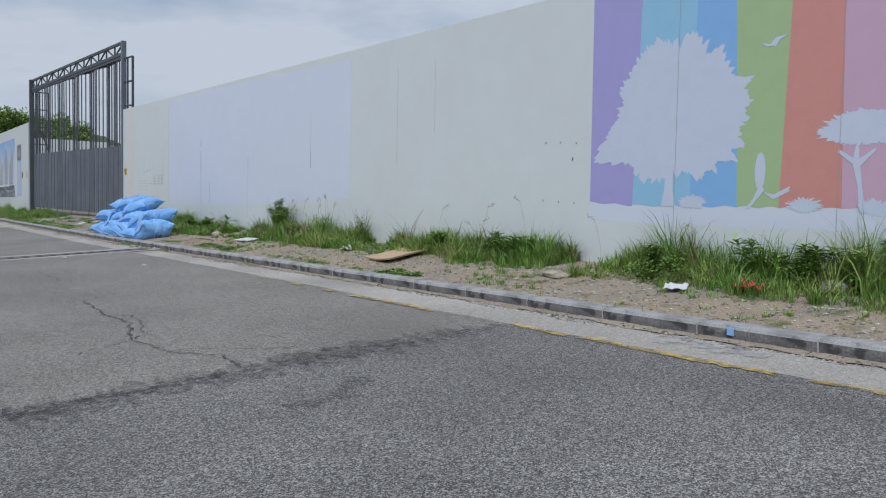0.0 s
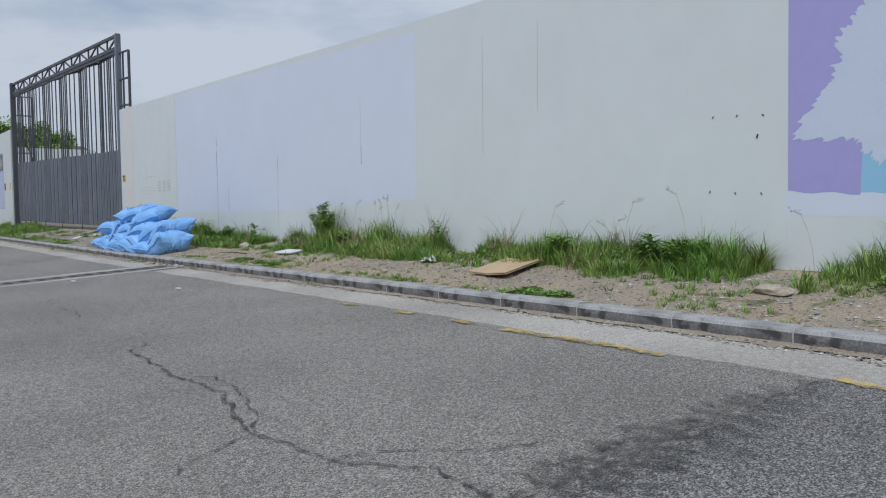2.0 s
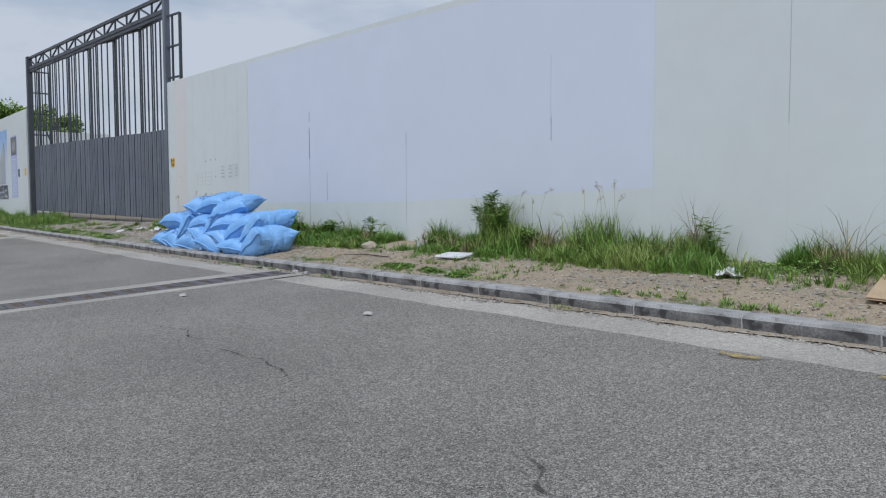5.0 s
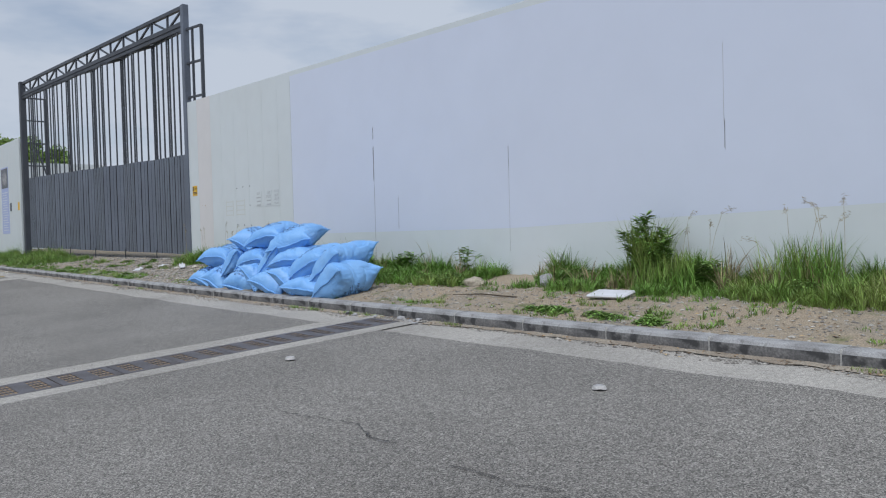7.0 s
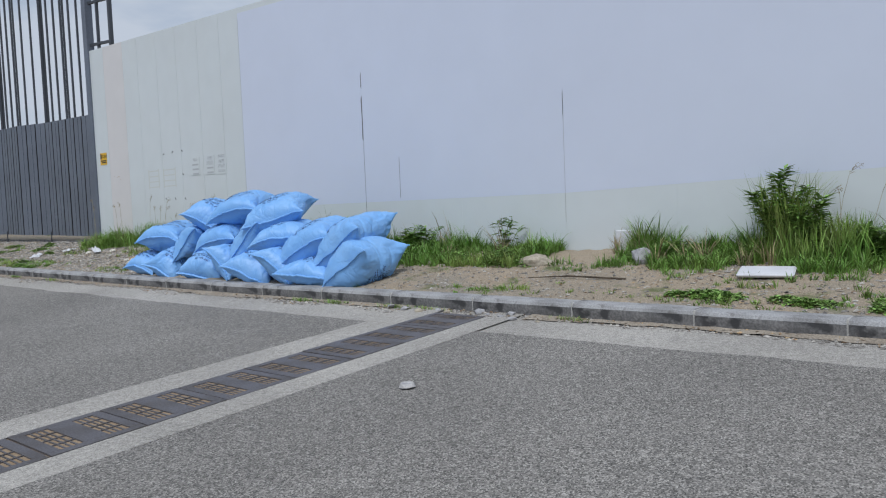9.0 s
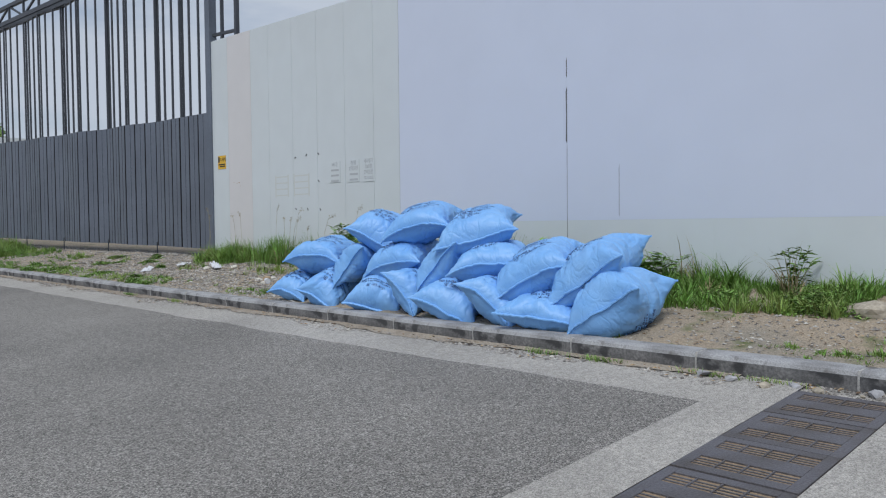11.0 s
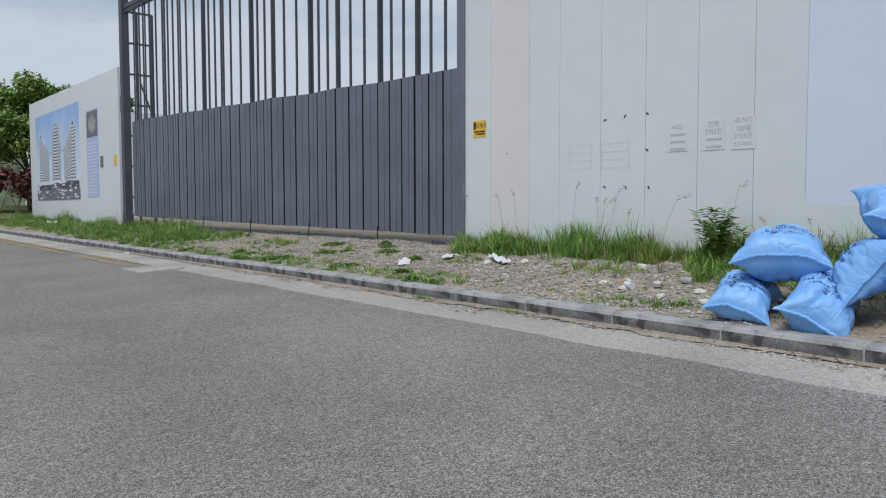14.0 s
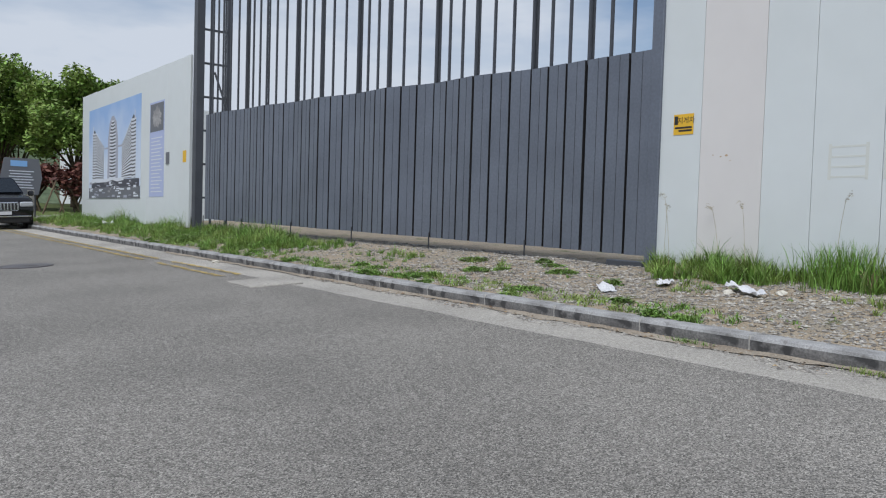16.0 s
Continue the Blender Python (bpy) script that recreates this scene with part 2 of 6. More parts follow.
M = dict(
    stain=stain_material("road_stain", (0.085, 0.083, 0.08), 11.0, 0.42, 0.85),
    road=asphalt("worn_asphalt", (0.183, 0.174, 0.159), (0.265, 0.252, 0.231), 150, 0.15),
    road_old=asphalt("coarse_asphalt", (0.115, 0.112, 0.108), (0.235, 0.23, 0.22), 135, 0.2),
    tar=stain_material("crack_tar", (0.062, 0.06, 0.057), 16.0, 0.36, 0.66),
    gutter=asphalt("gutter_concrete", (0.36, 0.343, 0.312), (0.425, 0.405, 0.37), 170, 0.2, 0.66, 1.2),
    kerb=material("kerb_stone", (0.345, 0.347, 0.35), 0.88, vary=0.2, scale=5, fine=110, bump=0.4, second=(0.235, 0.235, 0.235), spots=((0.15, 0.145, 0.14), 9, 0.60)),
    # kerb front: grime, with the shade of a side face mixed into its colour
    kerb_face=material("grimy_shaded_kerb_face", (0.185, 0.182, 0.18), 0.9, vary=0.25, scale=5, fine=60, bump=0.35, second=(0.10, 0.10, 0.102), spots=((0.055, 0.055, 0.057), 7, 0.52)),
    dirt=material("verge_dirt", (0.335, 0.275, 0.20), 0.95, vary=0.28, scale=1.3, fine=75, bump=0.7, second=(0.27, 0.24, 0.19), depth=0.02, spots=((0.12, 0.14, 0.05), 2.2, 0.6)),
    pebble=material("pebbles", (0.36, 0.34, 0.31), 0.9, vary=0.2, fine=60, bump=0.3, per="island"),
    straw=material("dead_leaves", (0.36, 0.25, 0.15), 0.9, vary=0.3, bump=0.1, per="island"),
    grass=material("grass_blades", (0.14, 0.26, 0.042), 0.6, vary=0.2, scale=1.2, fine=8, bump=0, second=(0.24, 0.31, 0.075), per="island"),
    dry=material("dry_stalks", (0.33, 0.27, 0.15), 0.8, vary=0.2, bump=0, per="island"),
    weed=material("weed_leaves", (0.205, 0.335, 0.075), 0.6, vary=0.2, scale=3, fine=20, bump=0, per="island"),
    wall=material("white_panel", (0.63, 0.675, 0.69), 0.42, vary=0.012, scale=0.6, fine=3.0, bump=0.02, second=(0.615, 0.655, 0.665), per=None),
    wall_pink=material("faded_panel", (0.66, 0.645, 0.64), 0.45, vary=0.012, scale=0.8, fine=3.0, bump=0.03),
    film=material("white_film", (0.63, 0.68, 0.80), 0.4, vary=0.012, scale=0.5, fine=2.0, bump=0.02, second=(0.62, 0.668, 0.785)),
    seam_soft=plain("faint_seam", (0.36, 0.37, 0.38), 0.8), notice_ink=plain("faded_ink", (0.45, 0.47, 0.49), 0.7), glue=plain("old_glue", (0.605, 0.63, 0.605), 0.7),
    seam=plain("seam_shadow", (0.12, 0.12, 0.13), 0.8),
    steel_bar=material("grey_steel_bar", (0.07, 0.077, 0.092), 0.5, 0.2, vary=0.08, scale=2, fine=30, bump=0.05), steel=material("grey_steel_panel", (0.155, 0.177, 0.22), 0.45, 0.3, vary=0.07, scale=1.1, fine=30, bump=0.05, second=(0.13, 0.148, 0.185)),
    groove_black=plain("groove_shade_black", (0.012, 0.012, 0.014), 0.7), steel_dark=material("dark_steel", (0.05, 0.053, 0.062), 0.5, 0.3, vary=0.12, scale=3, fine=40, bump=0.08),
    bag=creased_cloth("blue_woven_bag", (0.185, 0.415, 0.79), (0.235, 0.465, 0.81)), gutter_dirt=material("gutter_dirt", (0.33, 0.29, 0.235), 0.95, vary=0.25, scale=2.5, fine=70, bump=0.6, second=(0.25, 0.21, 0.165)),
    ink=plain("printed_ink", (0.03, 0.07, 0.2), 0.6),
    iron=material("cast_iron", (0.135, 0.13, 0.14), 0.55, 0.3, vary=0.2, scale=3, fine=90, bump=0.25, second=(0.09, 0.08, 0.075)),
    silt=material("slot_silt", (0.26, 0.19, 0.12), 0.95, vary=0.2, fine=90, bump=0.3, second=(0.31, 0.235, 0.155)),
    mortar=material("pale_mortar", (0.47, 0.46, 0.44), 0.95, vary=0.2, scale=8, fine=70, bump=0.4), spill=stain_material("dried_white_spill", (0.50, 0.51, 0.53), 5.0, 0.40, 0.66),
    yellow=stain_material("faded_yellow_paint", (0.52, 0.39, 0.13), 13.0, 0.32, 0.60),
    sticker=plain("yellow_sticker", (0.75, 0.45, 0.03), 0.5),
    black=plain("black_print", (0.02, 0.02, 0.02), 0.5),
    paper=material("white_paper", (0.62, 0.63, 0.66), 0.7, vary=0.04, bump=0.1),
    cup=material("dirty_paper_cup", (0.5, 0.49, 0.48), 0.8, vary=0.15, scale=20, bump=0.1), foam=material("white_foam", (0.60, 0.575, 0.51), 0.8, vary=0.08, bump=0.2),
    card=material("cardboard", (0.47, 0.35, 0.225), 0.9, vary=0.06, scale=3, fine=40, bump=0.1),
    rock=material("pale_rock", (0.40, 0.355, 0.28), 0.9, vary=0.18, scale=5, fine=30, bump=0.5),
    rock_grey=material("grey_rock", (0.36, 0.36, 0.37), 0.9, vary=0.15, scale=5, fine=30, bump=0.4),
    red=plain("red_wrapper", (0.62, 0.05, 0.06), 0.4),
    bark=material("bark", (0.11, 0.085, 0.06), 0.95, vary=0.3, scale=5, fine=40, bump=0.6),
    leaf=material("tree_leaves", (0.165, 0.265, 0.05), 0.6, vary=0.2, scale=0.7, fine=6, bump=0, second=(0.22, 0.31, 0.064), per="island"),
    leaf_red=material("red_shrub_leaves", (0.14, 0.045, 0.035), 0.7, vary=0.2, bump=0, per="island"),
    turf=material("turf", (0.13, 0.17, 0.05), 0.95, vary=0.25, scale=2, fine=40, bump=0.5),
    wood=material("stake_wood", (0.20, 0.15, 0.10), 0.9, vary=0.2, bump=0.3),
    hill=material("hill_woods", (0.07, 0.10, 0.055), 1.0, vary=0.3, scale=0.05, fine=0.4, bump=0.8, second=(0.10, 0.13, 0.075), depth=1.0),
    car_paint=material("black_car_paint", (0.012, 0.013, 0.016), 0.12, 0.0, vary=0.05, bump=0),
    glass_dark=material("tinted_glass", (0.02, 0.025, 0.03), 0.05, 0.0, vary=0.03, bump=0),
    chrome=material("chrome", (0.7, 0.7, 0.72), 0.15, 1.0, vary=0.03, bump=0),
    lamp=material("headlight_lens", (0.5, 0.52, 0.55), 0.08, 0.2, vary=0.03, bump=0),
    rubber=material("tyre_rubber", (0.02, 0.02, 0.02), 0.8, vary=0.1, bump=0.1),
    purple=plain("purple_paint", (0.365, 0.345, 0.66)), cyan=plain("pale_blue_paint", (0.285, 0.53, 0.74)), blue=plain("blue_paint", (0.23, 0.45, 0.78)),
    green=plain("green_paint", (0.37, 0.51, 0.275)), coral=plain("coral_paint", (0.60, 0.27, 0.24)), pink=plain("pink_paint", (0.56, 0.38, 0.51)), mural_white=plain("mural_white", (0.55, 0.615, 0.75)),
    sky_print=plain("printed_sky", (0.28, 0.44, 0.72)), sky_print_pale=plain("printed_pale_sky", (0.45, 0.58, 0.80)), tower_print=plain("printed_tower_white", (0.62, 0.66, 0.72)), tower_dark=plain("printed_tower_dark", (0.06, 0.063, 0.08)), tower_grey=plain("printed_tower_grey", (0.36, 0.38, 0.45)), sky_print_blend=printed_sky("printed_blended_sky", (0.60, 0.68, 0.80), (0.27, 0.43, 0.72), 2.3, 4.5), city_print=plain("printed_city", (0.14, 0.15, 0.17)),
    lilac=plain("lilac_print", (0.40, 0.46, 0.68)),
)


# ---- mesh helpers ----
def mesh(name, bm, mat, smooth=False):
    me = bpy.data.meshes.new(name)
    bm.to_mesh(me)
    bm.free()
    for mt in (mat if isinstance(mat, (list, tuple)) else [mat]):
        me.materials.append(mt)
    if smooth:
        for p in me.polygons:
            p.use_smooth = True
    return me


def part(name, bm, mat, parent=None, label="", smooth=False, at=None):
    ob = new(name, mesh(name, bm, mat, smooth))
    if parent is not None:
        ob.parent = parent
    if at is not None:
        ob.matrix_local = at
    if label:
        ob["label"] = label
    return ob


def empty(name, m=None):
    ob = new(name)
    if m is not None:
        ob.matrix_basis = m
    return ob


def box(lo, hi, bevel=0.0, bm=None):
    own = bmesh.new()
    lo, hi = Vector(lo), Vector(hi)
    bmesh.ops.create_cube(own, size=1, matrix=Matrix.LocRotScale((lo + hi) / 2, None, hi - lo))
    if bevel:
        bmesh.ops.bevel(own, geom=own.edges[:], offset=bevel, segments=1, affect="EDGES")
    return join(own, bm)


def join(own, bm):
    if bm is None:
        return own
    tmp = bpy.data.meshes.new("tmp")
    own.to_mesh(tmp)
    own.free()
    bm.from_mesh(tmp)
    bpy.data.meshes.remove(tmp)
    return bm


def beam(a, b, w, h=None, bm=None):
    """A square bar from a to b."""
    a, b = Vector(a), Vector(b)
    own = bmesh.new()
    d = b - a
    q = d.to_track_quat("Z", "Y")
    bmesh.ops.create_cube(own, size=1, matrix=Matrix.LocRotScale((a + b) / 2, q, (w, h or w, d.length)))
    return join(own, bm)


def rod(a, b, r0, r1=None, sides=8, bm=None):
    a, b = Vector(a), Vector(b)
    own = bmesh.new()
    d = b - a
    bmesh.ops.create_cone(own, cap_ends=True, segments=sides, radius1=r0, radius2=r0 if r1 is None else r1, depth=d.length, matrix=Matrix.LocRotScale((a + b) / 2, d.to_track_quat("Z", "Y"), None))
    return join(own, bm)


def sheet(outline, axis_x, thick=0.002):
    """A flat painted or printed shape on a plane x = axis_x, from (y, z) points."""
    bm = bmesh.new()
    f = bm.faces.new([bm.verts.new((axis_x, y, z)) for y, z in outline])
    f.normal_update()
    ex = bmesh.ops.extrude_face_region(bm, geom=[f])
    bmesh.ops.translate(bm, vec=(thick, 0, 0), verts=[v for v in ex["geom"] if isinstance(v, bmesh.types.BMVert)])
    bmesh.ops.recalc_face_normals(bm, faces=bm.faces[:])
    return bm


def raw(name, verts, faces, mat, smooth=False):
    me = bpy.data.meshes.new(name)
    me.from_pydata(verts, [], faces)
    me.materials.append(mat)
    if smooth:
        for p in me.polygons:
            p.use_smooth = True
    me.update()
    return new(name, me)


def letters(text, size, m, mat, parent, name="lettering"):
    cu = bpy.data.curves.new("letters", "FONT")
    cu.body, cu.size, cu.align_x, cu.align_y, cu.extrude = text, size, "CENTER", "CENTER", 0.0008
    ob = bpy.data.objects.new("letters", cu)
    scene.collection.objects.link(ob)
    me = bpy.data.meshes.new_from_object(ob.evaluated_get(bpy.context.evaluated_depsgraph_get()))
    bpy.data.objects.remove(ob)
    me.materials.clear()
    me.materials.append(mat)
    o = new(name, me)
    o.parent = parent
    o.matrix_local = m
    return o


# ---- the ground ----
def kerb_x(y):
    return 6.13 - (y - 9) * 0.012


def rise(y):
    return 0.006 * min(max(0.0, y - 22), 40)


def ground_z(x, y):
    k = kerb_x(y)
    if x < k + 0.03:
        return 0.055 * (max(x, -5.0) - 4) + rise(y)
    return 0.205 + rise(y) + 0.115 * min(x - k, 2.4)


def verge_z(x, y):
    return ground_z(x, y) + 0.03 * noise.noise((x * 1.6, y * 1.6, 2)) + 0.018 * noise.noise((x * 7, y * 7, 3))


def surface_z(x, y):
    return verge_z(x, y) if x > kerb_x(y) + 0.16 else ground_z(x, y)


def terrain(name, xs, ys, height, mat, smooth=True):
    verts = [(x, y, height(x, y)) for y in ys for x in xs]
    n = len(xs)
    faces = [(j * n + i, j * n + i + 1, (j + 1) * n + i + 1, (j + 1) * n + i) for j in range(len(ys) - 1) for i in range(n - 1)]
    return raw(name, verts, faces, mat, smooth)


def strip(name, x_left, x_right, y0, y1, step, height, mat, cols=2):
    """A strip of ground between two lines given as functions of y."""
    verts, faces = [], []
    rows = max(2, int((y1 - y0) / step) + 1)
    for j in range(rows):
        y = y0 + (y1 - y0) * j / (rows - 1)
        for i in range(cols):
            x = x_left(y) + (x_right(y) - x_left(y)) * i / (cols - 1)
            verts.append((x, y, height(x, y)))
    faces = [(j * cols + i, j * cols + i + 1, (j + 1) * cols + i + 1, (j + 1) * cols + i) for j in range(rows - 1) for i in range(cols - 1)]
    return raw(name, verts, faces, mat, True)


far = [-900, -400, -150, -60, -30, -12, -5, 0, 4, 5.9, 6.4, 8.2, 10, 14, 25, 60, 150, 400, 900]
ground = terrain("ground", far, [-900, -300, -100, -40, -20, 0, 10, 20, 30, 40, 50, 62, 80, 120, 300, 900], lambda x, y: ground_z(x, y) - 0.06 - (0.3 if abs(x) < 30 else 0.0), M["dirt"])
tagged(ground, "dusty bare earth around the road and building site", "ground", kind="structure")

EDGE = 5.95
gutter_x = lambda y: kerb_x(y) - 0.67 - 0.08 * min(1.0, max(0.0, (11 - y) / 4)) + 0.04 * noise.noise((0, y * 1.3, 7)) + 0.02 * noise.noise((0, y * 6, 9))
wob = lambda x, y: ground_z(x, y) + 0.012 + 0.004 * noise.noise((x * 0.8, y * 0.8, 0))
road = strip("road", lambda y: -5.0, gutter_x, EDGE, 17.87, 0.08, wob, M["road"], 24)
tagged(road, "worn grey asphalt road with fine pale stones", "road", kind="structure")
road_2 = strip("road_far", lambda y: -5.0, gutter_x, 19.04, 75, 0.14, wob, M["road"], 24)
tagged(road_2, "worn grey asphalt road beyond the trench drain", "road", kind="structure")
road_3 = strip("road_near", lambda y: -5.0, gutter_x, -14, EDGE, 0.1, lambda x, y: wob(x, y) + 0.006, M["road_old"], 24)
tagged(road_3, "darker coarse patch of asphalt road", "road", kind="structure")
tagged(strip("gutter", lambda y: kerb_x(y) - 0.92, lambda y: kerb_x(y) + 0.02, -14, 75, 0.1, lambda x, y: 0.055 * (x - 4) + rise(y) + 0.003 * noise.noise((x * 3, y * 2, 5)), M["gutter"], 6), "pale stained concrete gutter strip beside the kerb", "gutter", kind="structure")
verge = strip("verge", lambda y: kerb_x(y) + 0.16, lambda y: 8.9, -14, 31, 0.07, verge_z, M["dirt"], 34)
tagged(verge, "trodden sandy verge with gravel and weeds", "verge", kind="structure")
verge_2 = strip("verge_far", lambda y: kerb_x(y) + 0.16, lambda y: 16.0, 31, 75, 0.12, verge_z, M["dirt"], 60)
tagged(verge_2, "sandy gravel ground in front of and under the gate", "verge", kind="structure")

# ---- kerb ----
kerb = tagged(empty("kerb"), "grey weathered concrete kerb of metre-long blocks", "kerb", kind="structure")


def kerb_block(length, seed):
    """One kerb stone with a rounded road-side edge; origin on its front foot."""
    rnd = random.Random(seed)
    prof = [(0.02, -0.16), (0.002, 0.05), (0.0, 0.088), (0.012, 0.112), (0.04, 0.122), (0.175, 0.126), (0.18, -0.16)]
    bm = bmesh.new()
    rings = []
    for k in range(5):
        y = length * k / 4
        rings.append([bm.verts.new((x + rnd.uniform(-0.003, 0.003), y, z + (rnd.uniform(-0.003, 0.002) if z > 0.1 else 0))) for x, z in prof])
    for a, b in zip(rings, rings[1:]):
        for i in range(len(prof)):
            j = (i + 1) % len(prof)
            bm.faces.new((a[i], a[j], b[j], b[i]))
    bm.faces.new(rings[0])
    bm.faces.new(list(reversed(rings[-1])))
    bmesh.ops.recalc_face_normals(bm, faces=bm.faces[:])
    # road-side faces get the darker colour that holds both grime and shade
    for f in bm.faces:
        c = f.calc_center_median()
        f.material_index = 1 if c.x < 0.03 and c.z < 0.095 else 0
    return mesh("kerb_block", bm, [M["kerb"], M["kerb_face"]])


kerb_meshes = [kerb_block(0.98, i) for i in range(5)]
mortar = mesh("mortar_joint", box((0.003, 0.978, -0.1), (0.176, 0.992, 0.121)), M["mortar"])
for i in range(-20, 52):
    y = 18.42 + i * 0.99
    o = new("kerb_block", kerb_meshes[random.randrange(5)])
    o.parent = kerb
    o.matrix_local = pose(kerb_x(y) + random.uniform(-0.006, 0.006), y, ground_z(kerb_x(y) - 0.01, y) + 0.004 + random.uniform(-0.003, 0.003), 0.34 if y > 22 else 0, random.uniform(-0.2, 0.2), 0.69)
    j = new("mortar_joint", mortar)
    j.parent = o

# ---- trench drain across the road ----
surround = strip("drain_surround_near", lambda y: -5.0, lambda y: kerb_x(y) + 0.02, 17.87, 18.13, 0.1, lambda x, y: 0.055 * (max(x, -5.0) - 4) + rise(y) + 0.013, M["gutter"], 24)
tagged(surround, "pale concrete border of the trench drain", "drain border", kind="structure")
surround = strip("drain_surround_far", lambda y: -5.0, lambda y: kerb_x(y) + 0.02, 18.69, 19.04, 0.1, lambda x, y: 0.055 * (max(x, -5.0) - 4) + rise(y) + 0.013, M["gutter"], 24)
tagged(surround, "pale concrete border of the trench drain", "drain border", kind="structure")
drain = tagged(empty("trench_drain"), "dark cast-iron trench drain covers with silted slots", "drain", kind="structure")
drain_bed = strip("drain_bed", lambda y: -5.0, lambda y: 5.86, 18.13, 18.69, 0.28, lambda x, y: ground_z(x, y) + 0.006, M["silt"], 12)
drain_bed.parent = drain


def drain_cover():
    """A cast plate with three rows of long slots; each slot is a gap between bars."""
    bm = bmesh.new()
    w, d = 0.50, 0.55
    for y0, y1 in ((0.0, 0.055), (0.495, 0.55)):
        box((0, y0, -0.02), (w - 0.006, y1, 0.0), 0.002, bm)
    for x0, x1 in ((0.0, 0.065), (0.185, 0.315), (0.435, w - 0.006)):
        box((x0, 0.055, -0.02), (x1, 0.495, 0.0), 0.0, bm)
    for g in (0.065, 0.315):
        for k in range(3):
            box((g, 0.161 + 0.11 * k, -0.02), (g + 0.12, 0.169 + 0.11 * k, -0.001), 0.0, bm)
        for k in range(3):
            box((g + 0.025 + k * 0.030, 0.055, -0.02), (g + 0.034 + k * 0.030, 0.495, -0.003), 0.0, bm)
    return mesh("drain_cover", bm, M["iron"])


def drain_silt():
    """Silt caked in the slots of one cover."""
    bm = bmesh.new()
    for g in (0.065, 0.315):
        box((g, 0.055, -0.02), (g + 0.12, 0.495, -0.0075), 0.0, bm)
    return mesh("slot_silt", bm, M["silt"])


silt_mesh = drain_silt()
cover = drain_cover()
for i in range(21):
    x = 5.84 - (i + 1) * 0.505
    o = new("drain_cover", cover)
    o.parent = drain
    o.matrix_local = pose(x, 18.135, ground_z(x, 18.4) + 0.016 + random.uniform(-0.002, 0.002), 0, -3.15, 0)
    so = new("slot_silt", silt_mesh)
    so.parent = o

# ---- road marks, cracks, covers ----
def ribbon(name, pts, width, mat, lift, seed=0, ragged=0.4):
    rnd = random.Random(seed)
    verts, faces = [], []
    path = []
    for (x0, y0), (x1, y1) in zip(pts, pts[1:]):
        n = max(2, int(math.hypot(x1 - x0, y1 - y0) / 0.05))
        path += [(x0 + (x1 - x0) * k / n, y0 + (y1 - y0) * k / n) for k in range(n)]
    path.append(pts[-1])
    for k, (x, y) in enumerate(path):
        px, py = path[max(0, k - 1)]
        qx, qy = path[min(len(path) - 1, k + 1)]
        d = Vector((qx - px, qy - py)).normalized()
        j = 0.05 * noise.noise((x * 4, y * 4, seed)) + 0.03 * noise.noise((x * 15, y * 15, seed))
        w = width * (1 + ragged * rnd.uniform(-1, 1)) / 2
        for s in (-1, 1):
            vx, vy = x - d.y * (s * w + j), y + d.x * (s * w + j)
            verts.append((vx, vy, wob(vx, vy) + lift))
    faces = [(2 * k, 2 * k + 1, 2 * k + 3, 2 * k + 2) for k in range(len(path) - 1)]
    return raw(name, verts, faces, mat)


CRACKS = [([(2.85, 10.5), (2.6, 10.7), (2.5, 11.0)], 0.006), ([(2.69, 6.94), (2.95, 6.85), (3.3, 6.5), (3.6, 6.35)], 0.014), ([(2.95, 6.25), (3.3, 6.15), (3.9, 6.1)], 0.006), ([(3.1, 10.8), (2.85, 10.5), (2.84, 9.9), (2.76, 9.3), (2.84, 8.6), (2.66, 7.9), (2.61, 7.59), (2.69, 6.94), (2.95, 6.5), (2.95, 6.25), (2.9, 5.95)], 0.022),
          ([(2.76, 9.3), (2.95, 9.0), (2.9, 8.3), (2.61, 7.59)], 0.016), ([(2.61, 7.59), (2.3, 7.5), (2.1, 7.3)], 0.013),
          ([(-4.5, 5.9), (1.37, 5.84), (2.92, 5.99), (3.88, 6.0), (5.3, 5.96)], 0.30), ([(-4.5, 5.9), (1.37, 5.84), (2.92, 5.99), (3.88, 6.0), (5.3, 5.96)], 0.012), ([(1.4, 5.75), (2.4, 5.8), (3.4, 5.9), (4.3, 5.93)], 0.42),
          ([(3.03, 15.8), (3.16, 15.2), (3.08, 14.6)], 0.016), ([(3.06, 14.1), (3.1, 13.45), (3.0, 12.9)], 0.016), ([(3.4, 5.2), (3.1, 4.9), (2.7, 4.85)], 0.16)]
for k, (pts, w) in enumerate(CRACKS):
    tagged(ribbon("road_crack", pts, w, M["tar"] if w < 0.04 else M["stain"], 0.010, k, 0.8), "dark ragged crack in the asphalt", "crack", kind="structure")
for a, b in ((-6, 3.2), (3.4, 5.1), (5.2, 5.9), (7.0, 8.6), (9.0, 9.3), (9.9, 10.2), (10.9, 11.2)):
    tagged(ribbon("yellow_line", [(kerb_x(a) - 0.81, a), (kerb_x(b) - 0.80, b)], 0.085, M["yellow"], 0.014, 3, 0.35), "faded worn yellow road line", "road line", kind="structure")
for a, b in ((34.8, 37.6), (38.4, 52), (52, 62)):
    for off in (0.72, 0.98):
        tagged(ribbon("yellow_line", [(kerb_x(a) - off, a), (kerb_x(b) - off, b)], 0.09, M["yellow"], 0.012, 5, 0.3), "faded worn yellow road line", "road line", kind="structure")
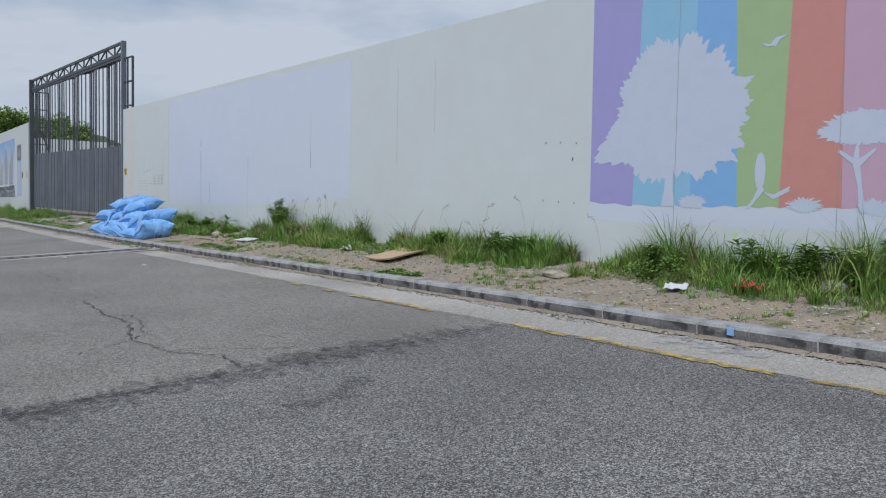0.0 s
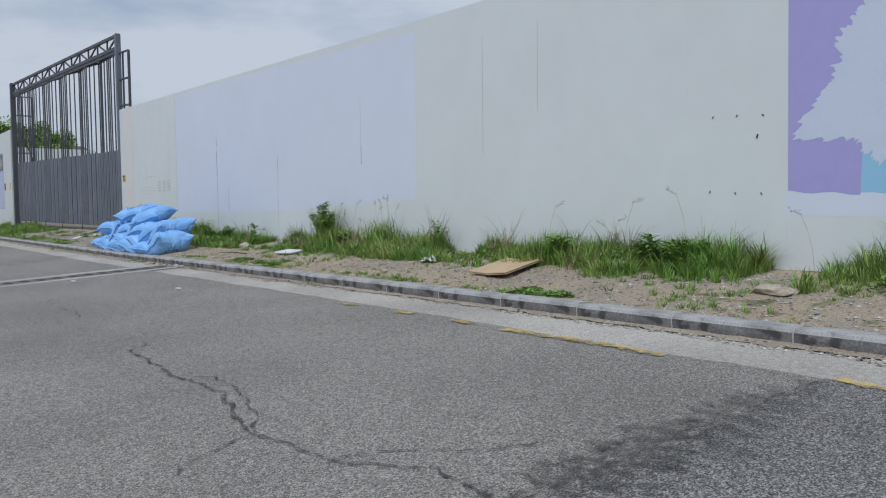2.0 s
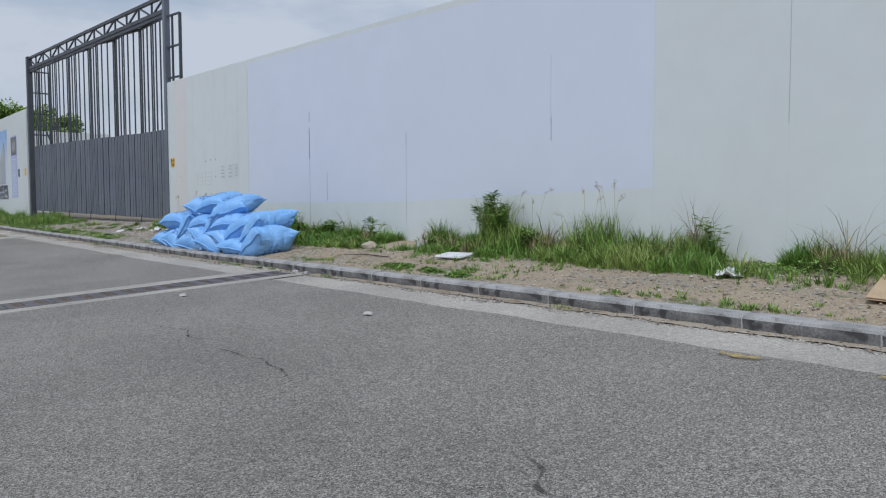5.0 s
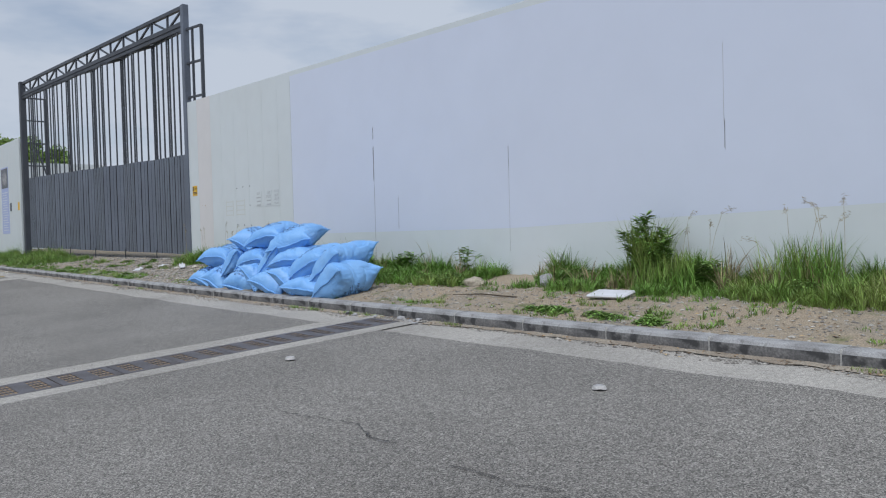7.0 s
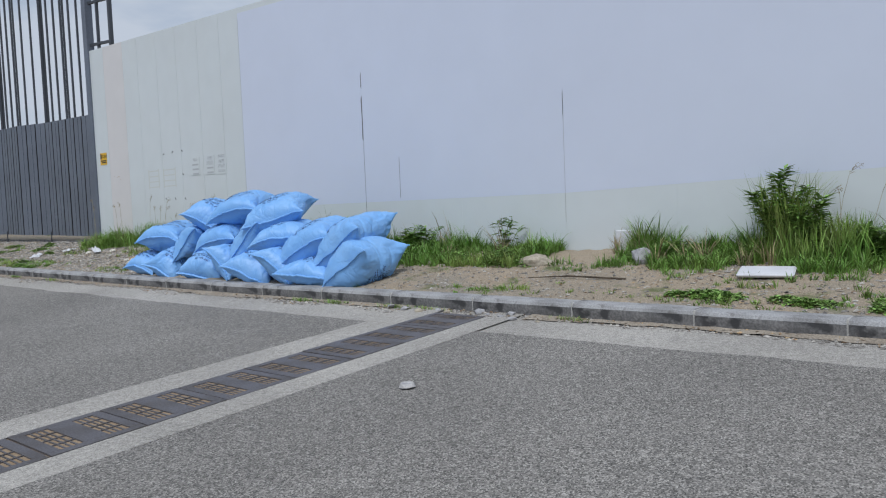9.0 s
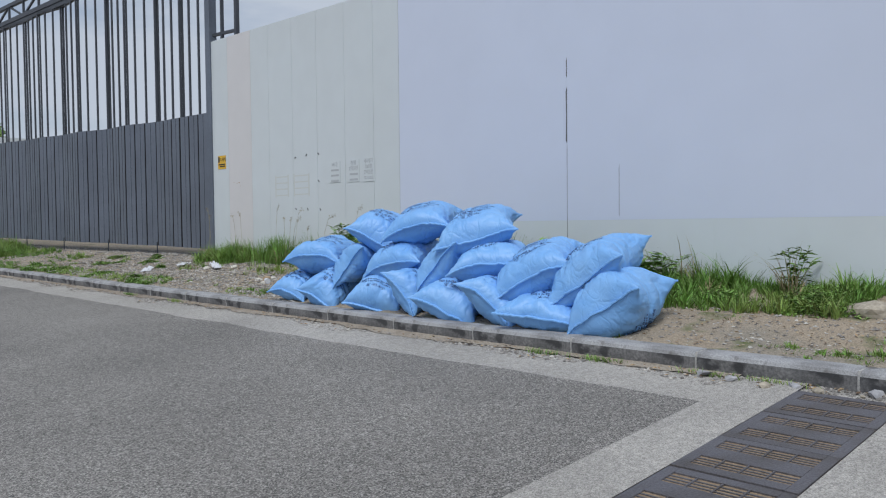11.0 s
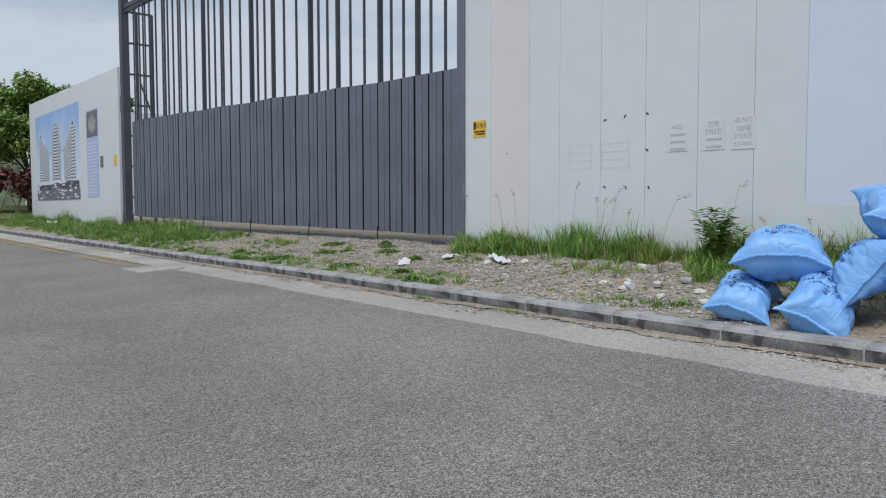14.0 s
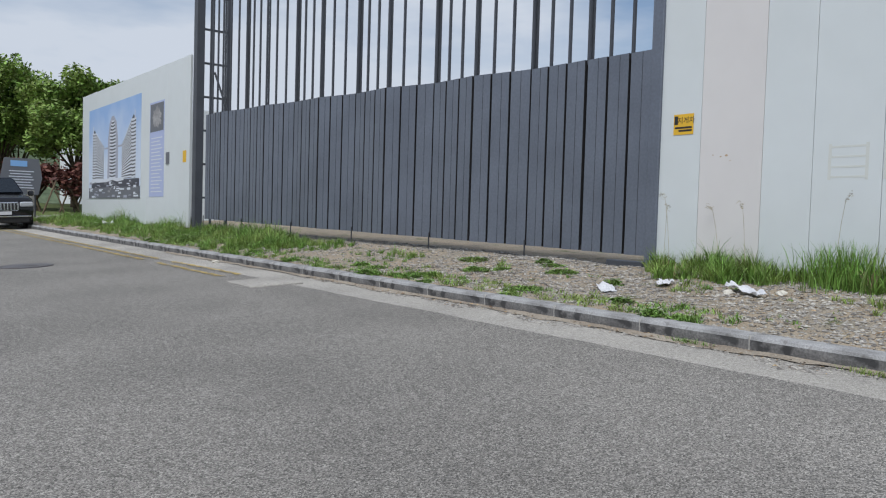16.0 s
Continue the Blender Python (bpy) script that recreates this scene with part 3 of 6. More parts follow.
tagged(ribbon("dried_spill", [(kerb_x(3.9) - 0.33, 3.75), (kerb_x(4.2) - 0.30, 4.2), (kerb_x(4.6) - 0.27, 4.75)], 0.26, M["spill"], -0.004, 4, 0.5), "dried white spill on the gutter concrete", "stain", kind="structure")
slab = part("concrete_cover", box((-0.36, -0.42, -0.03), (0.36, 0.42, 0.012), 0.01), M["gutter"])
slab.matrix_basis = pose(5.0, 33.75, ground_z(5.0, 33.75) + 0.014, 0, -3.1, 0)
tagged(slab, "pale square concrete access cover in the gutter", "access cover", kind="structure")
bm = bmesh.new()
bmesh.ops.create_cone(bm, cap_ends=True, segments=40, radius1=0.42, radius2=0.42, depth=0.02)
for r in (0.12, 0.2, 0.28, 0.36):
    bmesh.ops.create_cone(bm, cap_ends=True, segments=32, radius1=r, radius2=r - 0.02, depth=0.006 * (0.42 - r) * 10, matrix=Matrix.Translation((0, 0, 0.012)))
mh = part("manhole_cover", bm, M["iron"])
mh.matrix_basis = pose(2.97, 38.6, ground_z(2.97, 38.6) + 0.012, 0, -3.1, 0)
tagged(mh, "round dark cast-iron manhole cover in the asphalt", "manhole", kind="structure")

# ---- the long white hoarding ----
WX = 8.40
wall_top = lambda y: 4.1 + (y - 11.8) * 0.0205
wall_foot = lambda y: 0.46 + max(0, y - 18) * 0.006
wall = tagged(empty("wall_hoarding"), "tall white metal panel hoarding with faint seams", "hoarding", kind="structure")
SEAMS = [-14, -12.2, -10, -8, -6, -4, -2, -0.4, 0.9, 2.1, 3.3, 4.48, 6.5, 7.75, 8.9, 10.1, 11.2, 12.31, 13.95, 15.6, 17.55, 18.88, 20.4, 22.13, 23.5, 24.9, 25.48, 26.14, 26.83, 27.49, 28.17, 28.72, 29.49, 30.05]
OPEN = {4.48, 6.5, 25.48, 26.14, 26.83, 27.49, 28.17, 28.72, 29.49}
for a, b in zip(SEAMS, SEAMS[1:]):
    ga, gb = (0.0026 if a in OPEN else 0.0002), (0.0026 if b in OPEN else 0.0002)
    bm = bmesh.new()
    corners = [(WX, a + ga, wall_foot(a)), (WX, b - gb, wall_foot(b)), (WX, b - gb, wall_top(b)), (WX, a + ga, wall_top(a))]
    f = bm.faces.new([bm.verts.new(c) for c in corners])
    ex = bmesh.ops.extrude_face_region(bm, geom=[f])
    bmesh.ops.translate(bm, vec=(0.06, 0, 0), verts=[v for v in ex["geom"] if isinstance(v, bmesh.types.BMVert)])
    bmesh.ops.recalc_face_normals(bm, faces=bm.faces[:])
    bmesh.ops.bevel(bm, geom=[e for e in bm.edges if abs(e.verts[0].co.x - WX) < 1e-4 and abs(e.verts[1].co.x - WX) < 1e-4], offset=0.001, segments=1, affect="EDGES")
    part("wall_panel", bm, M["wall_pink"] if 28.7 < a < 29 else M["wall"], wall)
part("wall_backing", sheet([(-14, 0.4), (30.0, 0.5), (30.0, 4.3), (-14, 3.4)], WX + 0.075, 0.02), M["steel_dark"], wall, "dark framing behind the panels")
for y in range(-13, 30, 3):
    part("wall_brace", beam((WX + 0.12, y, 0.3), (WX + 0.12, y, wall_top(y) - 0.15), 0.06, bm=beam((WX + 0.15, y, wall_top(y) - 0.4), (WX + 1.7, y, 0.4), 0.05)), M["steel_dark"], wall)
film = part("white_film", sheet([(13.95, 1.28), (18.9, 1.13), (24.93, 1.12), (24.93, 4.28), (19.0, 4.16), (13.95, 3.98)], WX - 0.0006, 0.002), M["film"], wall, "bluish white film pasted over the panels")
for y, z0, z1, w in ((22.13, 1.99, 2.62, 0.018), (22.13, 2.72, 2.95, 0.012), (22.13, 0.6, 1.98, 0.004), (15.59, 1.93, 2.27, 0.008), (15.6, 2.2, 3.1, 0.003), (18.88, 0.8, 2.2, 0.0028), (18.88, 2.0, 2.3, 0.006), (12.31, 1.9, 3.6, 0.003), (11.2, 2.4, 3.6, 0.002), (24.93, 1.2, 4.2, 0.003), (21.46, 1.16, 1.72, 0.004)):
    part("film_tear", sheet([(y, z0), (y + w, z0 + 0.03), (y + w * 0.7, (z0 + z1) / 2), (y + w, z1 - 0.05), (y, z1)], WX - 0.0032, 0.0022), M["seam" if w > 0.0035 else "seam_soft"], wall, "dark open tear along a seam")

# mural painted at the end of the hoarding
mural = tagged(empty("mural"), "colourful striped mural with white tree shapes on the hoarding", "mural", kind="structure")
MZ = 1.20
STRIPES = [("purple", 7.76, 6.98, 7.74, 7.05), ("cyan", 6.98, 6.20, 7.05, 6.22), ("blue", 6.20, 5.72, 6.22, 5.62), ("green", 5.72, 5.06, 5.62, 5.14), ("coral", 5.06, 4.55, 5.14, 4.49), ("pink", 4.55, 3.7, 4.49, 3.75), ("purple", 3.7, 2.8, 3.75, 2.9), ("cyan", 2.8, 1.9, 2.9, 2.0)]
for col, ta, tb, ba, bb in STRIPES:
    top_a, top_b = wall_top(ta) - 0.02, wall_top(tb) - 0.02
    za, zb = MZ + 0.05 * max(0, ba - 6.9), MZ - 0.01 * (5.6 - min(5.6, bb)) + 0.02 * max(0, bb - 6.9)
    low = [(ba + (bb - ba) * k / 8, za + (zb - za) * k / 8 + 0.012 * math.sin(k * 1.3 + ba)) for k in range(9)]
    top_a, top_b = za + (top_a - za), zb + (top_b - zb)
    dy_a, dy_b = (ta - ba) / 2.6 * (top_a - za), (tb - bb) / 2.6 * (top_b - zb)
    part("painted_stripe", sheet(low + [(bb + dy_b, top_b), (ba + dy_a, top_a)], WX - 0.0015, 0.001), M[col], mural, f"{col} painted stripe")


def crown(cy, cz, ry, rz, seed, rough=0.16, n=220, reach=(1.0,)):
    """The outline of a leafy crown; reach: how far it spreads at even angles, from the far side upwards."""
    pts = []
    m = len(reach)
    for k in range(n):
        a = 2 * math.pi * k / n
        c, s = math.cos(a), math.sin(a)
        f = k * m / n
        i, w = int(f), f - int(f)
        w = w * w * (3 - 2 * w)
        r = reach[i % m] * (1 - w) + reach[(i + 1) % m] * w
        r *= 1 + rough * 0.8 * noise.noise((c * 6, s * 6, seed)) + rough * 0.8 * noise.noise((c * 13, s * 13, seed + 2)) + rough * 0.3 * noise.noise((c * 38, s * 38, seed)) + rough * 0.2 * noise.noise((c * 90, s * 90, seed))
        pts.append((cy + ry * r * c, cz + rz * r * s))
    return pts


def paint(name, outline, label=""):
    return part(name, sheet(outline, WX - (0.0030 if label or "bush" in name else 0.0045), 0.001), M["mural_white"], mural, label)


paint("painted_tree", crown(6.5, 2.3, 1.0, 1.0, 3, 0.17, 900, (0.80, 0.81, 0.86, 0.94, 0.83, 0.87, 0.90, 0.93, 0.99, 0.97, 0.97, 0.84, 0.72, 0.86, 0.88, 1.16)), "white tree silhouette with ragged leaves")
paint("painted_trunk", [(6.62, MZ), (6.575, 1.4), (6.57, 1.62), (6.46, 1.62), (6.46, 1.4), (6.42, MZ)])
paint("painted_tree", crown(4.30, 1.93, 0.46, 0.21, 9, 0.3, 320, (1.0, 0.9, 1.0, 1.0, 1.0, 0.9, 1.0, 0.75, 0.65, 0.6, 0.65, 0.75)), "small white tree silhouette")
paint("painted_trunk", [(4.32, 1.15), (4.345, 1.4), (4.40, 1.62), (4.55, 1.74), (4.54, 1.77), (4.40, 1.68), (4.38, 1.80), (4.35, 1.80), (4.34, 1.67), (4.20, 1.77), (4.19, 1.75), (4.33, 1.60), (4.305, 1.4), (4.26, 1.15)])
paint("painted_bird", [(5.39, 2.93), (5.30, 2.905), (5.24, 2.965), (5.10, 2.985), (5.20, 2.93), (5.235, 2.87), (5.27, 2.885), (5.34, 2.885)])
paint("painted_shape", [(5.36 + 0.06 * math.cos(a * 0.3), 1.58 + 0.2 * math.sin(a * 0.3)) for a in range(21)], "plain white upright shape")
paint("painted_shape", [(5.36, 1.45), (5.42, 1.3), (5.52, 1.18), (5.47, 1.18), (5.3, 1.38)])
paint("painted_shape", [(5.315, 1.36), (5.2, 1.33), (5.02, 1.42), (5.03, 1.36), (5.2, 1.28)])
for cy, cz in ((6.19, 1.25), (4.86, 1.22), (4.15, 1.20), (3.6, 1.2)):
    paint("painted_bush", crown(cy, cz, 0.17, 0.075, cy, 0.5, 160))
for cy, hi in ((6.43, 3.9), (4.53, 3.85), (2.4, 3.8)):
    part("panel_seam", sheet([(cy, 0.75), (cy + 0.005, 0.75), (cy + 0.006, hi), (cy + 0.001, hi)], WX - 0.0060, 0.001), M["seam_soft"], mural, "dark seam between the painted panels")
part("painted_ground_band", sheet([(7.76, 1.0), (7.76, MZ + 0.03), (1.9, MZ - 0.03), (1.9, 0.95)], WX - 0.0006, 0.001), M["film"], mural)

# stickers, notices and tape left on the hoarding
sticker = tagged(part("warning_sticker", box((WX - 0.006, 29.59, 2.13), (WX - 0.001, 29.86, 2.37), 0.0), M["sticker"]), "yellow forklift advert sticker on the white panel", "sticker")
FACE = lambda y, z, x=WX: Matrix.Translation((x, y, z)) @ Matrix(((0, 0, -1, 0), (-1, 0, 0, 0), (0, 1, 0, 0), (0, 0, 0, 1)))
letters("지게차", 0.085, FACE(29.69, 2.29, WX - 0.0075), M["black"], sticker)
for k in range(2):
    part("print_bar", box((WX - 0.008, 29.61, 2.20 - 0.035 * k), (WX - 0.0065, 29.84 - 0.05 * k, 2.222 - 0.035 * k), 0), M["black"], sticker)
part("print_bar", box((WX - 0.008, 29.80, 2.25), (WX - 0.0065, 29.85, 2.35), 0), M["black"], sticker)
for y0, y1, z0, z1, lines in ((25.46, 25.73, 1.72, 2.06, ("주거지", "100평", "2억5천", "727-0332")), (25.81, 26.07, 1.73, 2.05, ("전평", "2억5천", "", "")), (26.26, 26.52, 1.74, 2.05, ("바다", "", "", ""))):
    n = tagged(part("paper_notice", box((WX - 0.006, y0, z0), (WX - 0.002, y1, z1), 0), M["wall"]), "worn white paper notice pasted on the hoarding", "notice")
    for k, tx in enumerate(lines):
        zz = z1 - 0.045 - 0.08 * k
        if tx:
            letters(tx, 0.075 if k < 3 else 0.055, FACE((y0 + y1) / 2, zz, WX - 0.0075), M["notice_ink"], n)
        else:
            part("print_bar", box((WX - 0.0075, y0 + 0.03, zz - 0.015), (WX - 0.0065, y1 - 0.04, zz + 0.012), 0), M["notice_ink"], n)
TAPE = [(8.58, 2.06), (8.3, 2.05), (8.01, 2.03), (8.07, 1.82), (8.61, 1.26), (8.31, 1.24), (8.02, 1.23), (27.42, 2.18), (27.12, 2.2), (26.8, 2.2), (26.8, 1.78), (27.42, 1.36), (27.1, 1.35), (26.77, 1.34)]
for k, (y, z) in enumerate(TAPE):
    h = 0.014 if y < 20 and z != 1.82 else 0.021
    bm = box((-0.003, -0.4 * h, -h), (0.0, 0.4 * h, h), 0.001)
    o = part("tape_stub", bm, M["steel_dark"])
    o.matrix_basis = pose(WX - 0.003, y, z, random.choice((-55, -30, 20, 40, 75)), 0, 0)
    tagged(o, "small dark strip of old tape on the hoarding", "tape", group="tape strips")
for y0, y1 in ((27.62, 27.98), (27.05, 27.45)):
    bm = bmesh.new()
    for k in range(4):
        box((WX - 0.0012, y0, 1.58 + 0.1 * k), (WX + 0.002, y1, 1.60 + 0.1 * k), 0, bm)
    for yy in (y0, y1):
        box((WX - 0.0016, yy, 1.56), (WX + 0.002, yy + 0.03, 1.92), 0, bm)
    tagged(part("glue_trace", bm, M["glue"]), "pale glue traces of a removed notice", "glue trace", kind="structure")

# ---- the steel gate ----
GA, GB = Vector((8.37, 30.15, 0)), Vector((7.72, 43.0, 0))
gdir = (GB - GA).normalized()
gnor = Vector((-gdir.y, gdir.x, 0))
LEAVES = 12
FOLD = [0.0, -0.04, -0.11, 0.02, -0.09, 0.10, 0.0, 0.13, 0.06, 0.17, 0.11, 0.18, 0.08]  # how far each hinge stands out to the road
up_to = lambda v, z: Vector((v.x, v.y, z))
gate = tagged(empty("folding_gate"), "tall grey corrugated steel folding gate, closed, with open bars above", "gate")
leaf_len = (GB - GA).length / LEAVES
foot_z = lambda f: 0.67 + 0.2 * f
mid_z = lambda f: 3.19 + 0.24 * f
bar_top = lambda f: 6.30 + 0.14 * f
for k in range(LEAVES):
    f0, f1 = k / LEAVES, (k + 1) / LEAVES
    off0, off1 = FOLD[k], FOLD[k + 1]
    a = GA.lerp(GB, f0) + gnor * off0 + gdir * 0.008
    b = GA.lerp(GB, f1) + gnor * off1 - gdir * 0.008
    d = (b - a).normalized()
    nrm = Vector((-d.y, d.x, 0))
    leaf = empty("gate_leaf")
    leaf.parent = gate
    n = 3
    # corrugated boards with a dark groove between
    for i in range(n):
        p = a + d * ((b - a).length * i / n)
        q = a + d * ((b - a).length * (i + 1) / n)
        fi = f0 + (f1 - f0) * (i + 0.5) / n
        z0, z1 = foot_z(fi), mid_z(fi)
        bm = bmesh.new()
        L = (q - p).length
        s0 = 0.004 if i == 0 and k % 2 == 0 and k else 0.03
        xs = [(s0, -0.03), (s0 + 0.003, 0.0), (L * 0.48, 0.0), (L * 0.49, 0.004), (L * 0.51, 0.004), (L * 0.52, 0.0), (L - 0.005, 0.0), (L - 0.002, -0.03)]
        lo = [bm.verts.new(p + d * s + nrm * h + Vector((0, 0, z0))) for s, h in xs]
        hi = [bm.verts.new(p + d * s + nrm * h + Vector((0, 0, z1))) for s, h in xs]
        for j in range(len(xs) - 1):
            bm.faces.new((lo[j], lo[j + 1], hi[j + 1], hi[j]))
        ex = bmesh.ops.extrude_face_region(bm, geom=bm.faces[:])
        bmesh.ops.translate(bm, vec=nrm * -0.02, verts=[v for v in ex["geom"] if isinstance(v, bmesh.types.BMVert)])
        bmesh.ops.recalc_face_normals(bm, faces=bm.faces[:])
        bm.normal_update()
        # board edges in the grooves are coloured black in place of shade
        for f in bm.faces:
            f.material_index = 1 if abs(f.normal.dot(d)) > 0.7 else 0
        part("gate_board", bm, [M["steel"], M["groove_black"]], leaf)
    # black sheet added behind the boards so the grooves look shaded
    bm = bmesh.new()
    bm.faces.new([bm.verts.new(v - nrm * 0.055) for v in (up_to(a, foot_z(f0) + 0.01), up_to(b, foot_z(f1) + 0.01), up_to(b, mid_z(f1) - 0.01), up_to(a, mid_z(f0) - 0.01))])
    ex = bmesh.ops.extrude_face_region(bm, geom=bm.faces[:])
    bmesh.ops.translate(bm, vec=nrm * -0.01, verts=[v for v in ex["geom"] if isinstance(v, bmesh.types.BMVert)])
    bmesh.ops.recalc_face_normals(bm, faces=bm.faces[:])
    part("gate_backing", bm, M["groove_black"], leaf, "black sheet added as shade behind the grooves")
    for i in range(n):
        p = a + d * ((b - a).length * i / n) - nrm * 0.04
        fi = f0 + (f1 - f0) * i / n
        part("gate_bar", beam(p + Vector((0, 0, mid_z(fi) - 0.05)), p + Vector((0, 0, bar_top(fi))), 0.036), M["steel_bar"], leaf)
    for p, fi in ((a, f0), (b, f1)):
        p = p - nrm * 0.09
        part("hinge_post", beam(p + Vector((0, 0, foot_z(fi))), p + Vector((0, 0, bar_top(fi))), 0.028, 0.036), M["steel_bar"], leaf)
    for z in (lambda f: foot_z(f) + 0.04, lambda f: mid_z(f) - 0.03, lambda f: bar_top(f)):
        part("gate_rail", beam(a - nrm * 0.06 + Vector((0, 0, z(f0))), b - nrm * 0.06 + Vector((0, 0, z(f1))), 0.06), M["steel_dark"], leaf)
    if k % 2:
        part("drop_bolt", rod(b + nrm * 0.03 + Vector((0, 0, foot_z(f1) - 0.2)), b + nrm * 0.03 + Vector((0, 0, foot_z(f1) + 0.08)), 0.012), M["steel_dark"], leaf)

portal = tagged(empty("gate_portal"), "dark steel lattice truss on posts over the gate", "gate frame")
PR, PL = Vector((8.44, 30.12, 0)), Vector((7.66, 43.55, 0))
part("post", box((PR.x - 0.08, PR.y - 0.08, 0.3), (PR.x + 0.08, PR.y + 0.08, 6.93), 0.01), M["steel"], portal)
part("roller_box", box((PR.x - 0.14, PR.y + 0.05, 0.5), (PR.x - 0.04, PR.y + 0.62, 0.60), 0.01), M["steel_bar"], portal)
part("post", box((PL.x - 0.11, PL.y - 0.12, 0.4), (PL.x + 0.09, PL.y + 0.12, 7.08), 0.01), M["steel_bar"], portal)
up = lambda v, z: Vector((v.x, v.y, z))
for off in (0.0,):
    o = gnor * -off if gnor.x < 0 else gnor * off
    part("top_chord", beam(up(PR, 6.88) + o, up(PL, 7.02) + o, 0.09), M["steel_bar"], portal)
    part("bottom_chord", beam(up(PR, 6.47) + o, up(PL, 6.60) + o, 0.11), M["steel_bar"], portal)
    N = 14
    for k in range(N):
        p, q = PR.lerp(PL, k / N), PR.lerp(PL, (k + 1) / N)
        za, zb = 6.88 + 0.14 * k / N, 6.47 + 0.13 * (k + 1) / N
        part("lattice_post", beam(up(p, 6.45) + o, up(p, za) + o, 0.05), M["steel_bar"], portal)
        part("lattice_brace", beam(up(p, 6.47 + 0.13 * k / N) + o, up(q, za) + o, 0.045) if k % 2 else beam(up(p, za) + o, up(q, zb) + o, 0.045), M["steel_bar"], portal)
part("guide_rail", beam(up(PR, 6.36), up(PL, 6.49), 0.07, 0.10), M["steel_bar"], portal)
for base, zt, s, lo in ((PR, 6.3, -1, 0.4), (PL, 6.5, 1, 0.5)):
    back = Vector((0.75, 0.0, 0)) if s > 0 else Vector((0.12, 0, 0))
    side = Vector((0.0, 0.0, 0)) if s > 0 else Vector((0, -0.72, 0))
    part("ladder_post", beam(up(base, lo) + back + side, up(base, zt) + back + side, 0.07), M["steel_bar"], portal)
    part("ladder_post", beam(up(base, lo) + (back + side) * 0.45, up(base, zt) + (back + side) * 0.45, 0.05), M["steel_bar"], portal)
    z = zt
    while z > lo + 0.3:
        part("rung", beam(up(base, z) , up(base, z) + back + side, 0.05), M["steel_bar"], portal)
        z -= 0.85
part("stay", beam(up(PL, 4.6) + Vector((0.4, 0, 0)), up(PL, 2.6) + Vector((1.0, -0.3, 0)), 0.05), M["steel_bar"], portal)

# ---- the far hoarding with its posters ----
LX = 7.5
wall_far = tagged(empty("wall_far_hoarding"), "white panel hoarding beyond the gate with printed posters", "hoarding", kind="structure")
ys = [43.72, 45.5, 47.3, 49.2, 51.1, 53.0, 54.9]
for a, b in zip(ys, ys[1:]):
    part("wall_panel", box((LX, a + 0.003, 0.62), (LX + 0.06, b - 0.003, 5.0 + 0.008 * (a - 43)), 0.004), M["wall"], wall_far)
part("wall_return", box((LX + 0.01, 54.9, 0.6), (14, 54.96, 5.1), 0.0), M["wall"], wall_far)
poster = tagged(empty("tower_poster"), "large printed poster of three curved towers under a blue sky", "poster")
Y0, Y1, Z0, Z1 = 47.8, 53.9, 1.38, 4.48
part("print_sky", box((LX - 0.008, Y0, Z0), (LX - 0.001, Y1, Z1), 0), M["sky_print_blend"], poster)
for y_out, y_in, zt, zi in ((53.35, 51.9, 3.70, 3.12), (48.3, 49.75, 3.86, 3.08)):
    sgn = 1 if y_in > y_out else -1
    nub = y_out + sgn * 0.42
    tw = part("print_tower", sheet([(y_out, 2.0), (y_in, 2.0), (y_in, zi), (nub, zt - 0.08), (nub - sgn * 0.18, zt + 0.06), (y_out, zt - 0.06)], LX - 0.0125, 0.002), M["tower_dark"], poster)
    for k in range(17):
        f0, f1 = k / 17, (k + 0.55) / 17
        up = lambda f, top: 2.02 + (top - 2.02) * f
        part("print_floor", sheet([(y_out - sgn * 0.05, up(f0, zt)), (nub - sgn * 0.12, up(f0, zt) - 0.03), (nub, up(f0, zt)), (y_in, up(f0, zi)), (y_in, up(f1, zi)), (nub, up(f1, zt)), (nub - sgn * 0.12, up(f1, zt) - 0.02), (y_out - sgn * 0.05, up(f1, zt))], LX - 0.0150, 0.002), M["tower_print"], tw)
    part("print_roof_fin", sheet([(y_out + sgn * 0.05, zt - 0.05), (y_out + sgn * 0.12, zt - 0.05), (y_out + sgn * 0.12, zt + 0.22), (y_out + sgn * 0.05, zt + 0.16)], LX - 0.0150, 0.002), M["tower_print"], tw)
tw = part("print_tower", sheet([(51.42, 2.0), (50.18, 2.0), (50.2, 3.3), (50.4, 3.85), (50.7, 4.06), (50.95, 4.06), (51.2, 3.85), (51.38, 3.3)], LX - 0.0125, 0.002), M["tower_grey"], poster)
part("print_shaft", sheet([(51.12, 2.0), (50.48, 2.0), (50.5, 3.6), (50.68, 3.92), (50.92, 3.92), (51.1, 3.6)], LX - 0.0150, 0.002), M["tower_dark"], tw)
for k in range(18):
    z = 2.03 + k * 0.108
    w = 0.36 if z < 3.4 else 0.36 - 0.24 * (z - 3.4) / 0.55
    part("print_floor", sheet([(50.8 + w, z + 0.01), (50.8, z - 0.02), (50.8 - w, z + 0.01), (50.8 - w, z + 0.065), (50.8, z + 0.04), (50.8 + w, z + 0.065)], LX - 0.0175, 0.002), M["tower_print"], tw)
part("print_bridge", box((LX - 0.0120, 49.7, 3.02), (LX - 0.0100, 52.0, 3.07), 0), M["tower_grey"], poster)
part("print_podium", sheet([(Y1 - 0.45, 1.92), (51.5, 1.92), (50.8, 1.98), (50.2, 1.92), (49.5, 1.95), (49.5, 2.04), (50.2, 2.03), (50.8, 2.08), (51.5, 2.02), (Y1 - 0.45, 2.02)], LX - 0.0200, 0.002), M["tower_print"], poster)
